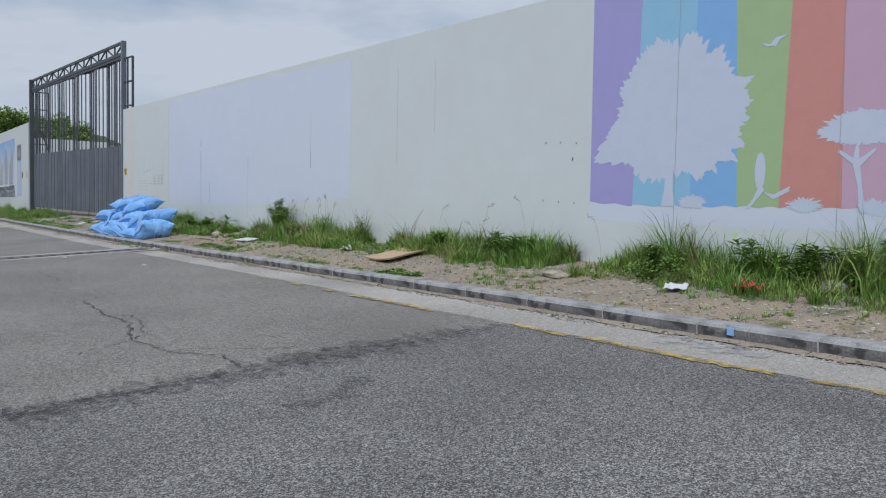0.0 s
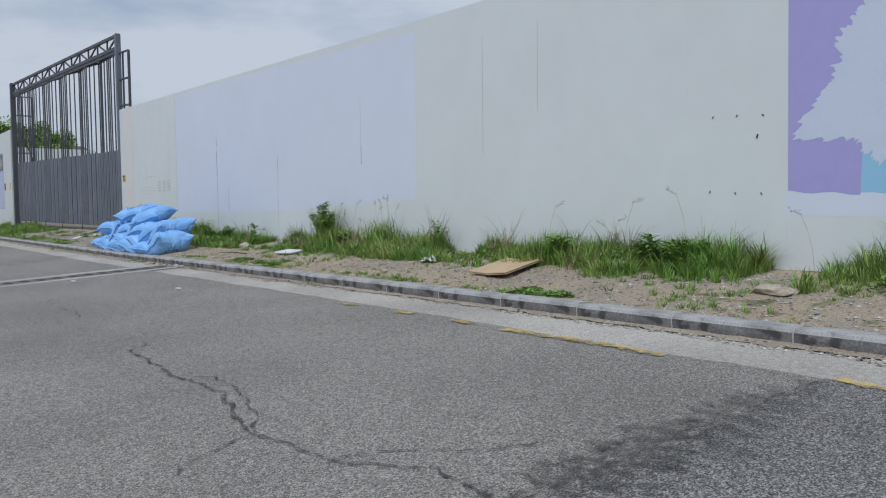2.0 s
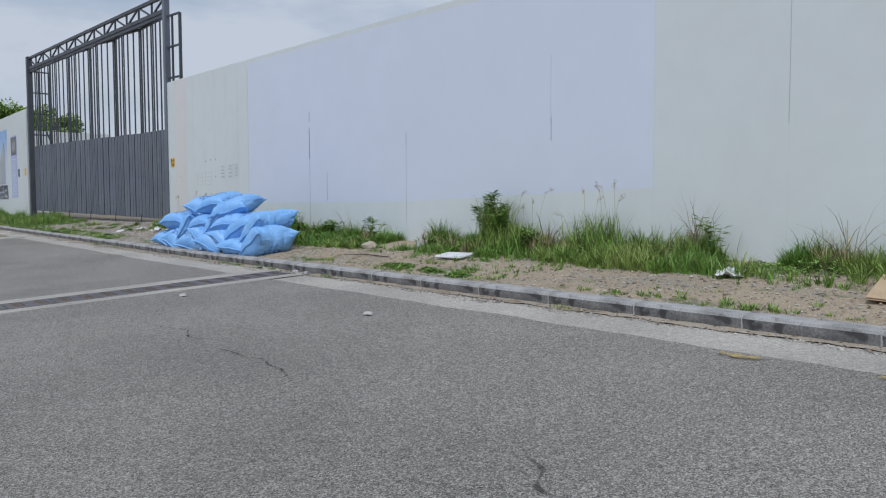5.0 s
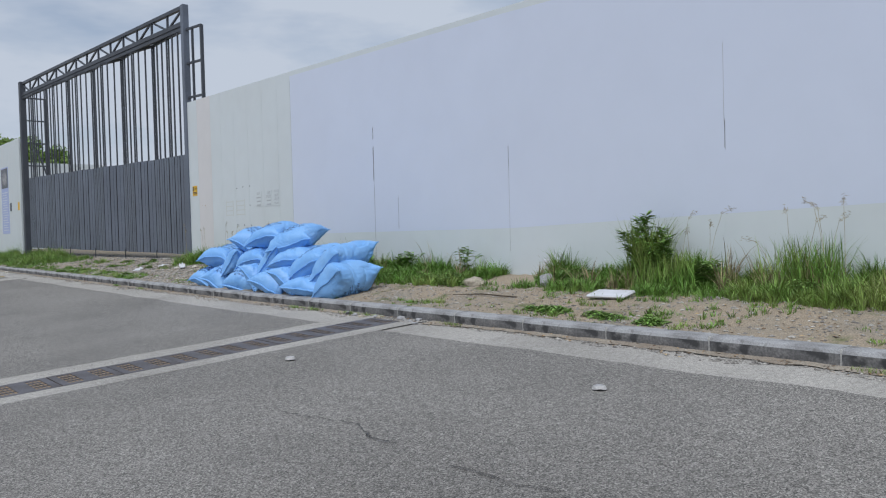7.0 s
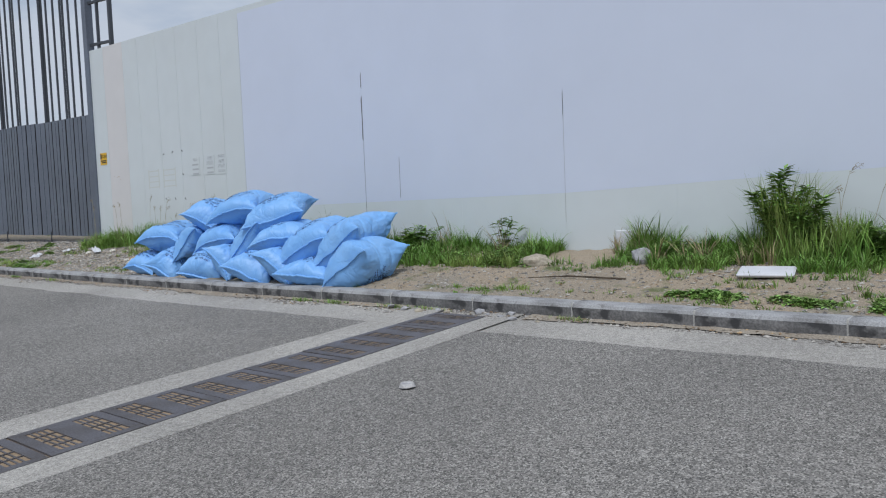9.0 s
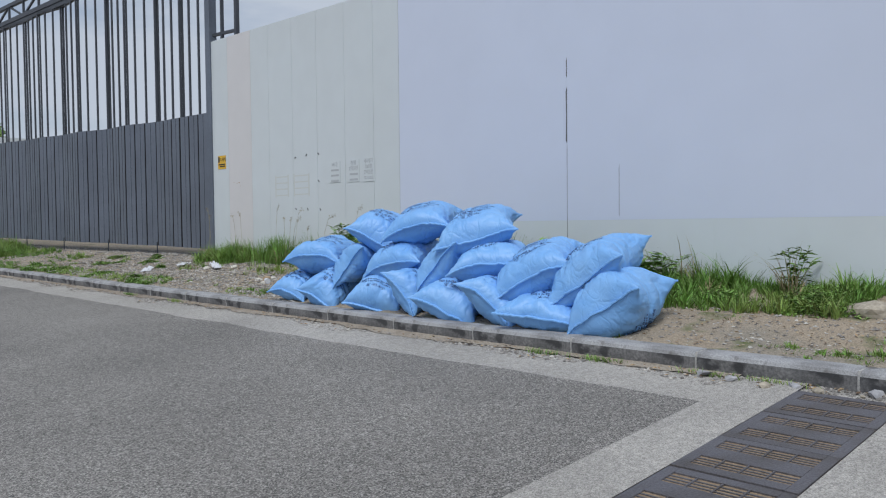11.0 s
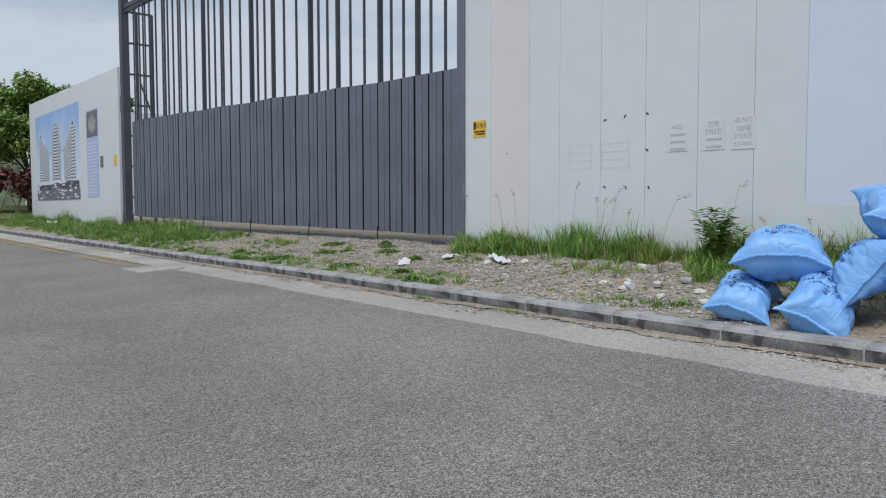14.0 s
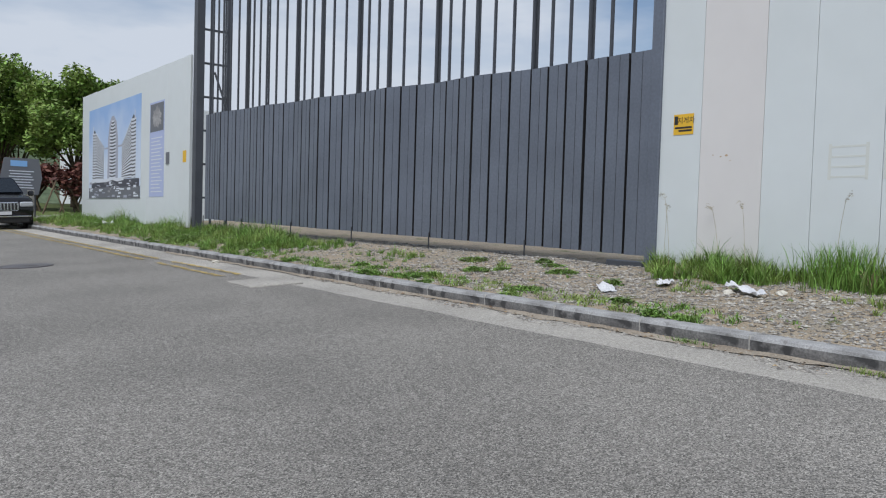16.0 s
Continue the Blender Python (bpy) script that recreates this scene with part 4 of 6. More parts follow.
part("print_podium_glass", box((LX - 0.0175, Y0 + 0.1, 1.70), (LX - 0.0155, Y1 - 0.45, 1.98), 0), M["tower_dark"], poster)
part("print_city", box((LX - 0.0200, Y0, Z0), (LX - 0.0180, Y1 - 0.1, 1.74), 0), M["city_print"], poster)
rnd = random.Random(12)
for k in range(70):
    y, z = rnd.uniform(Y0 + 0.05, Y1 - 0.5), rnd.uniform(1.40, 1.92)
    part("print_block", box((LX - 0.0225 - 0.00005 * k, y, z), (LX - 0.0185, y + rnd.uniform(0.1, 0.5), z + rnd.uniform(0.02, 0.08)), 0), M[rnd.choice(("tower_print", "tower_print", "tower_grey", "city_print", "rock_grey"))], poster)
info = tagged(part("info_poster", box((LX - 0.008, 45.7, 1.42), (LX - 0.001, 46.95, 4.08), 0), M["lilac"]), "tall lilac information poster with a dark plan picture", "poster")
part("print_picture", box((LX - 0.011, 45.75, 3.25), (LX - 0.009, 46.9, 4.03), 0), M["city_print"], info)
part("print_plan", sheet(crown(46.3, 3.62, 0.36, 0.28, 21, 0.5, 50), LX - 0.0135, 0.002), M["rock_grey"], info)
for k in range(16):
    part("print_bar", box((LX - 0.011, 45.85 + 0.1 * (k % 3), 1.55 + k * 0.1), (LX - 0.009, 46.8, 1.58 + k * 0.1), 0), M["tower_print"], info)
tagged(part("small_sign", box((LX - 0.02, 45.25, 2.3), (LX - 0.001, 45.5, 2.62), 0.003), M["city_print"]), "small dark metal sign on the far hoarding", "sign")
tagged(part("warning_sticker", box((LX - 0.006, 43.95, 2.3), (LX - 0.001, 44.2, 2.6), 0), M["sticker"]), "yellow advert sticker on the far hoarding", "sticker")

# ---- blue sacks ----
def flat_text(text, size):
    """Outlines of one printed line as triangles about its middle: (points, faces)."""
    cu = bpy.data.curves.new("letters", "FONT")
    cu.body, cu.size, cu.align_x, cu.align_y, cu.resolution_u = text, size, "CENTER", "CENTER", 2
    ob = bpy.data.objects.new("letters", cu)
    scene.collection.objects.link(ob)
    me = bpy.data.meshes.new_from_object(ob.evaluated_get(bpy.context.evaluated_depsgraph_get()))
    bpy.data.objects.remove(ob)
    pts, faces = [(v.co.x, v.co.y) for v in me.vertices], [tuple(p.vertices) for p in me.polygons]
    bpy.data.meshes.remove(me)
    return pts, faces


def print_block():
    """The print of a sack: a frame with a bar, the district's name, small lines, a number. x to the right, y up, in metres."""
    pts, faces = [], []

    def add(p, f, dx, dy):
        k = len(pts)
        pts.extend((x + dx, y + dy) for x, y in p)
        faces.extend(tuple(k + i for i in q) for q in f)

    def bar(x0, x1, y0, y1):
        n = max(1, int((x1 - x0) / 0.03))
        for i in range(n):
            a, b = x0 + (x1 - x0) * i / n, x0 + (x1 - x0) * (i + 1) / n
            add([(a, y0), (b, y0), (b, y1), (a, y1)], [(0, 1, 2, 3)], 0, 0)

    rnd = random.Random(8)
    for y0 in (0.118, 0.175):
        bar(-0.15, 0.15, y0, y0 + 0.003)
    for x0 in (-0.15, 0.147):
        bar(x0, x0 + 0.003, 0.118, 0.178)
    for row, (lo, hi, y0) in enumerate(((-0.13, 0.13, 0.152), (-0.13, 0.1, 0.13), (-0.17, 0.17, -0.012), (-0.15, 0.12, -0.038))):
        x = lo
        while x < hi:
            w = rnd.uniform(0.007, 0.013)
            bar(x, x + w, y0, y0 + 0.012)
            bar(x + w * 0.35, x + w * 0.6, y0 + 0.003, y0 + 0.015)
            x += w + rnd.choice((0.004, 0.005, 0.012))
    add(*flat_text("\ubd80\uc0b0\uad11\uc5ed\uc2dc \uae30\uc7a5\uad70", 0.052), 0, 0.07)
    add(*flat_text("\u260e 709-4431", 0.034), 0, -0.075)
    return pts, faces


PRINT = print_block()


def sack(name, m, length=0.86, width=0.60, thick=0.36, seed=0, plump=1.0):
    """A filled woven sack: a tube sewn flat at both ends, with pointed corners, gathers and creases. Axis along x, sewn seam along y."""
    root = empty(name, m)
    nu, nv = 76, 104
    rnd = random.Random(seed)
    folds = [(rnd.uniform(-0.6, 0.6), rnd.uniform(-1, 1), rnd.uniform(0, 3.14), rnd.uniform(0.012, 0.024), rnd.uniform(0.018, 0.034)) for _ in range(11)]

    def surf(u, a):
        """The cloth at u along the sack (-1 to 1) and the angle a round it."""
        c, s = math.cos(a), math.sin(a)
        au = abs(u)
        e = max(0.0, 1 - au ** 3.6)
        half_w = width / 2 * (0.86 + 0.22 * au ** 5)
        half_t = thick / 2 * plump * e ** 0.6 + 0.003
        sq = 0.95 - 0.2 * au ** 3
        y = half_w * (abs(c) ** sq) * (1 if c >= 0 else -1)
        z = half_t * (abs(s) ** 0.92) * (1 if s >= 0 else -1)
        x = u * length / 2 * (1 - 0.05 * (1 - abs(c)) * au ** 6)
        side = 1 if s >= 0 else -1
        # gathers that run in from the sewn ends, soft dents, and creases that cross the belly
        d = 0.030 * noise.noise((x * 2.4 + seed * 7, y * 2.8, side * 2 + seed))
        d += 0.020 * au ** 2 * noise.noise((x * 2.5 + seed, y * 15, side * 3 + seed * 3.1))
        d += 0.011 * au * (1 - 2 * abs(noise.noise((x * 6 + seed, y * 30, side + seed))))
        w = noise.noise((x * 5, y * 5, seed * 1.7)) * 0.25
        d -= 0.015 * (1 - min(1.0, 1.6 * abs(noise.noise((x * 4.5 + y * 2.5 + w + seed, y * 4 - x * 2, side * 5 + seed))))) ** 4
        d -= 0.013 * (0.15 + 0.85 * au) * (1 - min(1.0, 1.6 * abs(noise.noise((x * 3 + seed * 2, y * 13 + w * 4, side * 4 + seed))))) ** 3
        for fu, fs, ang, amp, wide in folds:
            if fs * side > 0:
                q = (x - fu * length / 2) * math.cos(ang) + (y - fs * 0.12) * math.sin(ang) + 0.03 * noise.noise((x * 7, y * 7, seed + fu))
                r = (x - fu * length / 2) ** 2 + (y - fs * 0.12) ** 2
                d -= amp * math.exp(-(q / wide) ** 2 * 4) * math.exp(-r * 16)
        d += 0.0035 * noise.noise((x * 34, y * 34 + seed * 5, z * 34))
        p = Vector((x, y, z)) + Vector((0, y / half_w * 0.6, s)).normalized() * d * min(1.0, e * 1.6)
        p.z += 0.03 * math.sin(seed * 2.3) * u * au + 0.035 * math.sin(y * 5 + seed) * au ** 3 - 0.05 * au ** 6 * (abs(y) / half_w) ** 3 + 0.012 * au ** 4 * noise.noise((y * 9, seed, 0))
        p.x += 0.018 * au ** 4 * noise.noise((y * 6, seed * 1.3, u))
        return p

    bm = bmesh.new()
    rings = [[bm.verts.new(surf(-1 + 2 * i / nu, 2 * math.pi * j / nv)) for j in range(nv)] for i in range(nu + 1)]
    for a, b in zip(rings, rings[1:]):
        for j in range(nv):
            k = (j + 1) % nv
            bm.faces.new((a[j], a[k], b[k], b[j]))
    bm.faces.new(list(reversed(rings[0])))
    bm.faces.new(rings[-1])
    ends = [[v.co.copy() for v in rings[0]], [v.co.copy() for v in rings[-1]]]
    bmesh.ops.recalc_face_normals(bm, faces=bm.faces[:])
    part("sack_body", bm, M["bag"], root, smooth=True)
    for r, s in zip(ends, (-1, 1)):
        bm = bmesh.new()
        line = sorted(r, key=lambda p: p.y)[::3]
        prev = None
        for p in line:
            q = [bm.verts.new(p + Vector((-s * 0.004, 0, 0.010))), bm.verts.new(p + Vector((s * 0.020, 0, 0.005))), bm.verts.new(p + Vector((s * 0.020, 0, -0.005))), bm.verts.new(p + Vector((-s * 0.004, 0, -0.010)))]
            if prev:
                for i in range(4):
                    j = (i + 1) % 4
                    bm.faces.new((prev[i], prev[j], q[j], q[i]))
            else:
                bm.faces.new(q)
            prev = q
        bm.faces.new(list(reversed(prev)))
        bmesh.ops.recalc_face_normals(bm, faces=bm.faces[:])
        part("sewn_hem", bm, M["bag"], root, "double-stitched pale blue hem")
    # the print on both faces, following the cloth
    pts, faces = PRINT
    for face in (1, -1):
        verts = []
        for tx, ty in pts:
            u = (-0.17 * length + ty * 1.15) / (length / 2)
            hw = width / 2 * (0.86 + 0.22 * abs(u) ** 5)
            c = max(-0.98, min(0.98, -face * tx * 1.1 / hw))
            c = abs(c) ** (1 / 0.93) * (1 if c >= 0 else -1)
            a = face * math.acos(c)
            p = surf(u, a)
            verts.append(tuple(p + Vector((0, 0.3 * c, face)).normalized() * 0.004))
        o = raw("print", verts, faces, M["ink"])
        o.parent = root
        o["label"] = "rows of dark blue print"
        tagged(o, kind="stuff")
    return tagged(root, "plump pale-blue woven waste sack with dark print, piled on the kerb", "sack", group="pile of blue sacks")


# place of the sewn end that faces the road, then the sack's turn, tilt and lean
SACKS = [
    # x, y, z of the middle; yaw, tilt, lean; length, width, thickness
    (6.41, 24.44, 0.41, 20, 0, 8, 0.66, 0.46, 0.34), (6.64, 24.26, 0.75, 26, 3, 4, 0.8, 0.66, 0.42), (6.43, 23.84, 0.43, 18, -16, 40, 0.74, 0.50, 0.38),
    (6.63, 23.62, 0.69, 22, 0, -46, 0.74, 0.54, 0.38), (6.42, 23.04, 0.43, 25, -30, 14, 0.66, 0.58, 0.42), (6.83, 23.46, 1.04, 30, 0, 22, 0.8, 0.62, 0.40),
    (6.69, 22.94, 0.74, 20, 0, -20, 0.82, 0.64, 0.42), (6.84, 22.84, 1.12, 32, -2, -11, 0.86, 0.70, 0.40), (6.48, 22.56, 0.46, 22, 0, 58, 0.74, 0.52, 0.34),
    (6.65, 22.29, 0.71, 24, 0, -44, 0.8, 0.58, 0.40), (6.80, 22.04, 1.05, 36, 0, -15, 0.82, 0.76, 0.42), (6.47, 22.02, 0.40, 24, 2, 18, 0.78, 0.66, 0.38),
    (6.68, 21.76, 0.76, 34, 0, -12, 0.8, 0.72, 0.34), (6.47, 21.48, 0.42, 24, 0, 40, 0.78, 0.64, 0.34), (6.66, 21.20, 0.69, 26, 0, -22, 0.84, 0.78, 0.46),
    (6.46, 20.92, 0.37, 22, 2, 14, 0.76, 0.74, 0.34), (6.70, 20.62, 0.72, 14, 4, -34, 0.9, 0.74, 0.46), (6.56, 20.32, 0.46, 10, -2, -38, 0.80, 0.66, 0.54),
]
for k, (x, y, z, yaw, tilt, lean, L, W, T) in enumerate(SACKS):
    sack("waste_sack", pose(x, y, z, 0, 0, yaw) @ pose(0, 0, 0, 0, tilt - (9 if abs(lean) < 35 and tilt > -10 else 0), 0) @ pose(0, 0, 0, lean, 0, 0), L, W, T, k + 1)


# ---- grass, weeds, stones ----
def blades(name, spots, mat, seed, label, category="grass"):
    """spots: (x, y, height, lean, width) and perhaps the way it leans, for each blade."""
    rnd = random.Random(seed)
    verts, faces = [], []
    for x, y, h, lean, w, *way in spots:
        z = surface_z(x, y) - 0.01
        a = way[0] if way else rnd.uniform(0, 2 * math.pi)
        dx, dy = math.cos(a), math.sin(a)
        b = a + rnd.uniform(-0.9, 0.9)
        sx, sy = -math.sin(b) * w / 2, math.cos(b) * w / 2
        i = len(verts)
        for t, ww in ((0, 0.8), (0.4, 1.0), (0.75, 0.65)):
            bend = lean * h * t ** 2
            cx, cy, cz = x + dx * bend, y + dy * bend, z + h * t * (1 - 0.25 * lean * t)
            verts += [(cx - sx * ww, cy - sy * ww, cz), (cx + sx * ww, cy + sy * ww, cz)]
        bend = lean * h
        verts.append((x + dx * bend, y + dy * bend, z + h * (1 - 0.3 * lean)))
        faces += [(i, i + 1, i + 3, i + 2), (i + 2, i + 3, i + 5, i + 4), (i + 4, i + 5, i + 6)]
    return tagged(raw(name, verts, faces, mat), label, category, kind="stuff")


def tuft_field(y0, y1, x0, x1, n, h0, h1, seed, clump=1.1, thresh=0.0):
    """Blades that spring in tufts from common roots, thickest by the wall."""
    rnd = random.Random(seed)
    got = []
    while len(got) < n:
        y, x = rnd.uniform(y0, y1), 0
        x = x1 - (x1 - x0) * rnd.random() ** 1.4
        d = noise.noise((x * 1.5, y * clump, seed * 0.37)) + 0.35 * noise.noise((x * 4, y * 4, seed))
        edge = (x1 - x) / (x1 - x0)
        if d < thresh + 0.45 * edge - 0.25:
            if rnd.random() > 0.04:
                continue
        size = rnd.choice((0.45, 0.7, 0.9, 1.0, 1.0, 1.25)) * (0.45 + 1.3 * max(0.0, d + 0.3)) * (1 - 0.5 * edge)
        spread = rnd.uniform(0.02, 0.07)
        wide = rnd.uniform(0.005, 0.011)
        for _ in range(rnd.randrange(12, 34)):
            a = rnd.uniform(0, 2 * math.pi)
            r = spread * rnd.random() ** 0.5
            bx, by = x + r * math.cos(a), y + r * math.sin(a)
            got.append((min(bx, 8.38), by, rnd.uniform(h0, h1) * size * rnd.uniform(0.6, 1.1), rnd.uniform(0.1, 0.6) + 9 * r * rnd.random(), wide * rnd.uniform(0.7, 1.2), a + rnd.gauss(0, 0.5)))
    return got


def leaf_mounds(spots, seed, mat, label):
    """Low broad-leaved plants: mounds of many small leaves. spots: (x, y, radius, height)."""
    rnd = random.Random(seed)
    verts, faces = [], []
    for x, y, r, h in spots:
        for _ in range(int(2600 * r)):
            a, q = rnd.uniform(0, 2 * math.pi), rnd.random() ** 0.6
            px, py = x + r * q * math.cos(a), y + r * 1.3 * q * math.sin(a)
            if px > 8.37:
                continue
            top = h * (1 - q * q) * (0.75 + 0.5 * noise.noise((px * 9, py * 9, seed)))
            p = Vector((px, py, surface_z(px, py) + max(0.01, top) * rnd.uniform(0.35, 1.0)))
            b = rnd.uniform(0, 2 * math.pi)
            d = Vector((math.cos(b), math.sin(b), rnd.uniform(-0.3, 0.6))).normalized()
            w = d.cross(Vector((0, 0, 1))).normalized()
            ln = rnd.uniform(0.025, 0.06)
            i = len(verts)
            mid = p + d * ln * 0.5 - Vector((0, 0, 0.004))
            verts += [tuple(p), tuple(mid + w * ln * 0.24 + Vector((0, 0, 0.006))), tuple(p + d * ln - Vector((0, 0, 0.008))), tuple(mid - w * ln * 0.24 + Vector((0, 0, 0.006)))]
            faces += [(i, i + 1, i + 2), (i, i + 2, i + 3)]
    return tagged(raw("leafy_weeds", verts, faces, M[mat]), label, "weeds", kind="stuff")


blades("grass_strip", tuft_field(-8, 7.3, 7.35, 8.36, 40000, 0.30, 0.56, 4, 0.8, -0.45), M["grass"], 1, "long green grass at the foot of the hoarding")
blades("grass_strip", tuft_field(7.9, 14.2, 7.45, 8.36, 26000, 0.15, 0.36, 7, 1.0, -0.02), M["grass"], 2, "patchy green grass along the hoarding")
blades("grass_strip", tuft_field(14.0, 18.0, 7.5, 8.36, 26000, 0.13, 0.33, 8, 1.5, -0.28), M["grass"], 3, "thick green grass along the hoarding")
blades("grass_strip", tuft_field(18.9, 25.5, 7.3, 8.36, 36000, 0.14, 0.36, 9, 1.0, -0.6), M["grass"], 4, "low green grass behind the sacks")
blades("grass_strip", tuft_field(25.0, 30.0, 7.75, 8.36, 15000, 0.10, 0.40, 11, 1.2, 0.05), M["grass"], 5, "green grass tufts by the gate post")
blades("grass_strip", tuft_field(36.0, 57.0, 6.05, 7.75, 52000, 0.12, 0.40, 12, 0.7, -0.75), M["grass"], 6, "green grass below the far hoarding")
blades("grass_scatter", tuft_field(-6, 40, 6.22, 7.6, 14000, 0.03, 0.10, 15, 1.6, 0.25), M["grass"], 7, "short grass tufts scattered on the verge")
blades("grass_kerb", tuft_field(8.4, 32, 6.2, 6.5, 6000, 0.03, 0.07, 19, 0.9, 0.05), M["grass"], 8, "short grass along the back of the kerb")
blades("gutter_grass", [(kerb_x(yy) - 0.03 - 0.08 * q, yy, 0.03 + 0.05 * q, 0.6, 0.005) for yy, q in [(random.choice((18.9, 19.3, 20.1, 20.6, 17.4, 13.2, 27.8, 26.4)) + random.gauss(0, 0.1), random.random()) for _ in range(900)]], M["grass"], 31, "small grass tufts in the kerb joint")
blades("dry_grass", tuft_field(-6, 29.5, 7.6, 8.36, 2600, 0.25, 0.6, 23, 1.3, -0.1), M["dry"], 9, "dry pale stalks among the grass")
rndc = random.Random(5)
kerb_spots = [(kerb_x(y) + 0.2 + 0.5 * rndc.random() ** 1.6, y) for y in (rndc.uniform(27.5, 44) for _ in range(420)) if noise.noise((0, y * 0.5, 3)) > -0.25]
blades("grass_kerb", [(x + rndc.gauss(0, 0.03), y + rndc.gauss(0, 0.03), rndc.uniform(0.03, 0.10), rndc.uniform(0.3, 1.2), rndc.uniform(0.006, 0.011)) for x, y in kerb_spots for _ in range(16)], M["grass"], 33, "short green grass along the kerb before the gate")
leaf_mounds([(x, y, rndc.uniform(0.06, 0.16), rndc.uniform(0.03, 0.07)) for x, y in kerb_spots[::14]], 47, "weed", "flat green weeds along the kerb before the gate")
leaf_mounds([(rndc.uniform(7.0, 8.0), rndc.uniform(29.6, 33), rndc.uniform(0.08, 0.2), rndc.uniform(0.03, 0.08)) for _ in range(8)], 48, "weed", "flat green weeds in the gravel by the gate post")
leaf_mounds([(rndc.uniform(7.65, 8.25), rndc.uniform(2.5, 6.6), rndc.uniform(0.16, 0.34), rndc.uniform(0.12, 0.34)) for _ in range(16)], 41, "weed", "low leafy green weeds among the long grass")
leaf_mounds([(rndc.uniform(7.75, 8.25), rndc.uniform(8.2, 9.9), rndc.uniform(0.14, 0.3), rndc.uniform(0.12, 0.3)) for _ in range(9)], 42, "weed", "low leafy green weeds by the hoarding")
leaf_mounds([(rndc.uniform(7.85, 8.25), rndc.uniform(10.6, 18.2), rndc.uniform(0.12, 0.26), rndc.uniform(0.1, 0.26)) for _ in range(18)], 43, "weed", "low leafy green weeds by the hoarding")
leaf_mounds([(rndc.uniform(7.45, 8.2), rndc.uniform(18.9, 20.9), rndc.uniform(0.12, 0.28), rndc.uniform(0.08, 0.24)) for _ in range(14)], 44, "weed", "low leafy green weeds behind the sacks")
leaf_mounds([(rndc.uniform(6.38, 6.6), rndc.uniform(8.7, 9.7), rndc.uniform(0.05, 0.13), 0.04) for _ in range(12)] + [(rndc.uniform(6.38, 6.62), rndc.uniform(15.1, 16.8), rndc.uniform(0.04, 0.12), 0.045) for _ in range(14)], 46, "weed", "flat green weeds along the back of the kerb")
leaf_mounds([(rndc.uniform(6.3, 7.5), rndc.uniform(37.5, 56), rndc.uniform(0.2, 0.45), rndc.uniform(0.1, 0.3)) for _ in range(30)], 45, "weed", "low leafy green weeds below the far hoarding")
blades("dry_grass", tuft_field(13.2, 15.0, 7.9, 8.36, 1500, 0.35, 0.7, 51, 1.3, -0.6), M["dry"], 52, "dry brown stalks standing in the grass")
for (cx, cy, r, h, n) in ((8.12, 16.4, 0.16, 0.85, 420), (8.05, 16.0, 0.3, 0.48, 900), (8.15, 14.6, 0.25, 0.62, 500), (8.2, 27.7, 0.3, 0.5, 600), (8.2, 10.6, 0.3, 0.45, 600), (8.15, 13.2, 0.2, 0.4, 350), (8.2, 8.7, 0.35, 0.42, 600)):
    blades("grass_clump", [(cx + rndc.gauss(0, r * 0.5), cy + rndc.gauss(0, r * 0.7), h * rndc.uniform(0.45, 1.05), rndc.uniform(0.1, 0.55), rndc.uniform(0.005, 0.012)) for _ in range(n)], M["grass"], int(cy * 10), "tall dense clump of green grass by the hoarding")


def weed(x, y, h, seed, leaves=70, mat="weed", leafy=0.105):
    """A weed with several stems and narrow leaves."""
    rnd = random.Random(seed)
    root = empty("weed", pose(x, y, ground_z(x, y)))
    stems = bmesh.new()
    verts, faces = [], []
    for s in range(5):
        tip = Vector((rnd.uniform(-0.18, 0.1), rnd.uniform(-0.22, 0.22), h * rnd.uniform(0.65, 1.0)))
        rod((0, 0, -0.02), tip, 0.005, 0.002, 5, stems)
        for k in range(leaves // 5):
            t = rnd.uniform(0.2, 1.0)
            p = tip * t
            a = rnd.uniform(0, 2 * math.pi)
            d = Vector((math.cos(a), math.sin(a), rnd.uniform(-0.1, 0.7))).normalized()
            w = d.cross(Vector((0, 0, 1))).normalized() * leafy * 0.17
            ln = leafy * rnd.uniform(0.7, 1.5)
            i = len(verts)
            verts += [tuple(p), tuple(p + d * ln * 0.45 + w), tuple(p + d * ln - Vector((0, 0, 0.02))), tuple(p + d * ln * 0.45 - w)]
            faces += [(i, i + 1, i + 2, i + 3)]
    part("stems", stems, M["weed"], root)
    o = raw("leaves", verts, faces, M[mat])
    o.parent = root
    return tagged(root, "leafy green weed growing at the foot of the hoarding", "weed", group="weeds by the hoarding")


for x, y, h, s, n in ((8.1, 25.7, 0.66, 1, 420), (8.15, 20.8, 0.42, 2, 120), (8.2, 19.6, 0.45, 3, 110), (8.15, 13.0, 0.5, 4, 90), (8.05, 5.1, 0.5, 6, 240), (8.0, 4.2, 0.5, 7, 240), (8.12, 16.45, 0.86, 8, 900), (8.1, 16.2, 0.62, 18, 520), (8.0, 15.6, 0.35, 19, 300), (7.95, 8.6, 0.35, 20, 420), (8.05, 9.0, 0.4, 21, 420), (8.0, 10.4, 0.35, 22, 420), (8.1, 21.0, 0.3, 23, 420), (8.1, 22.0, 0.3, 24, 420), (7.9, 3.6, 0.55, 25, 620), (7.95, 4.6, 0.5, 26, 520), (7.9, 6.2, 0.35, 27, 420), (8.1, 25.5, 0.5, 28, 420), (8.2, 22.5, 0.5, 9, 90), (8.1, 9.2, 0.35, 10, 160), (8.15, 24.4, 0.3, 11, 120)):
    weed(x, y, h, s, n)


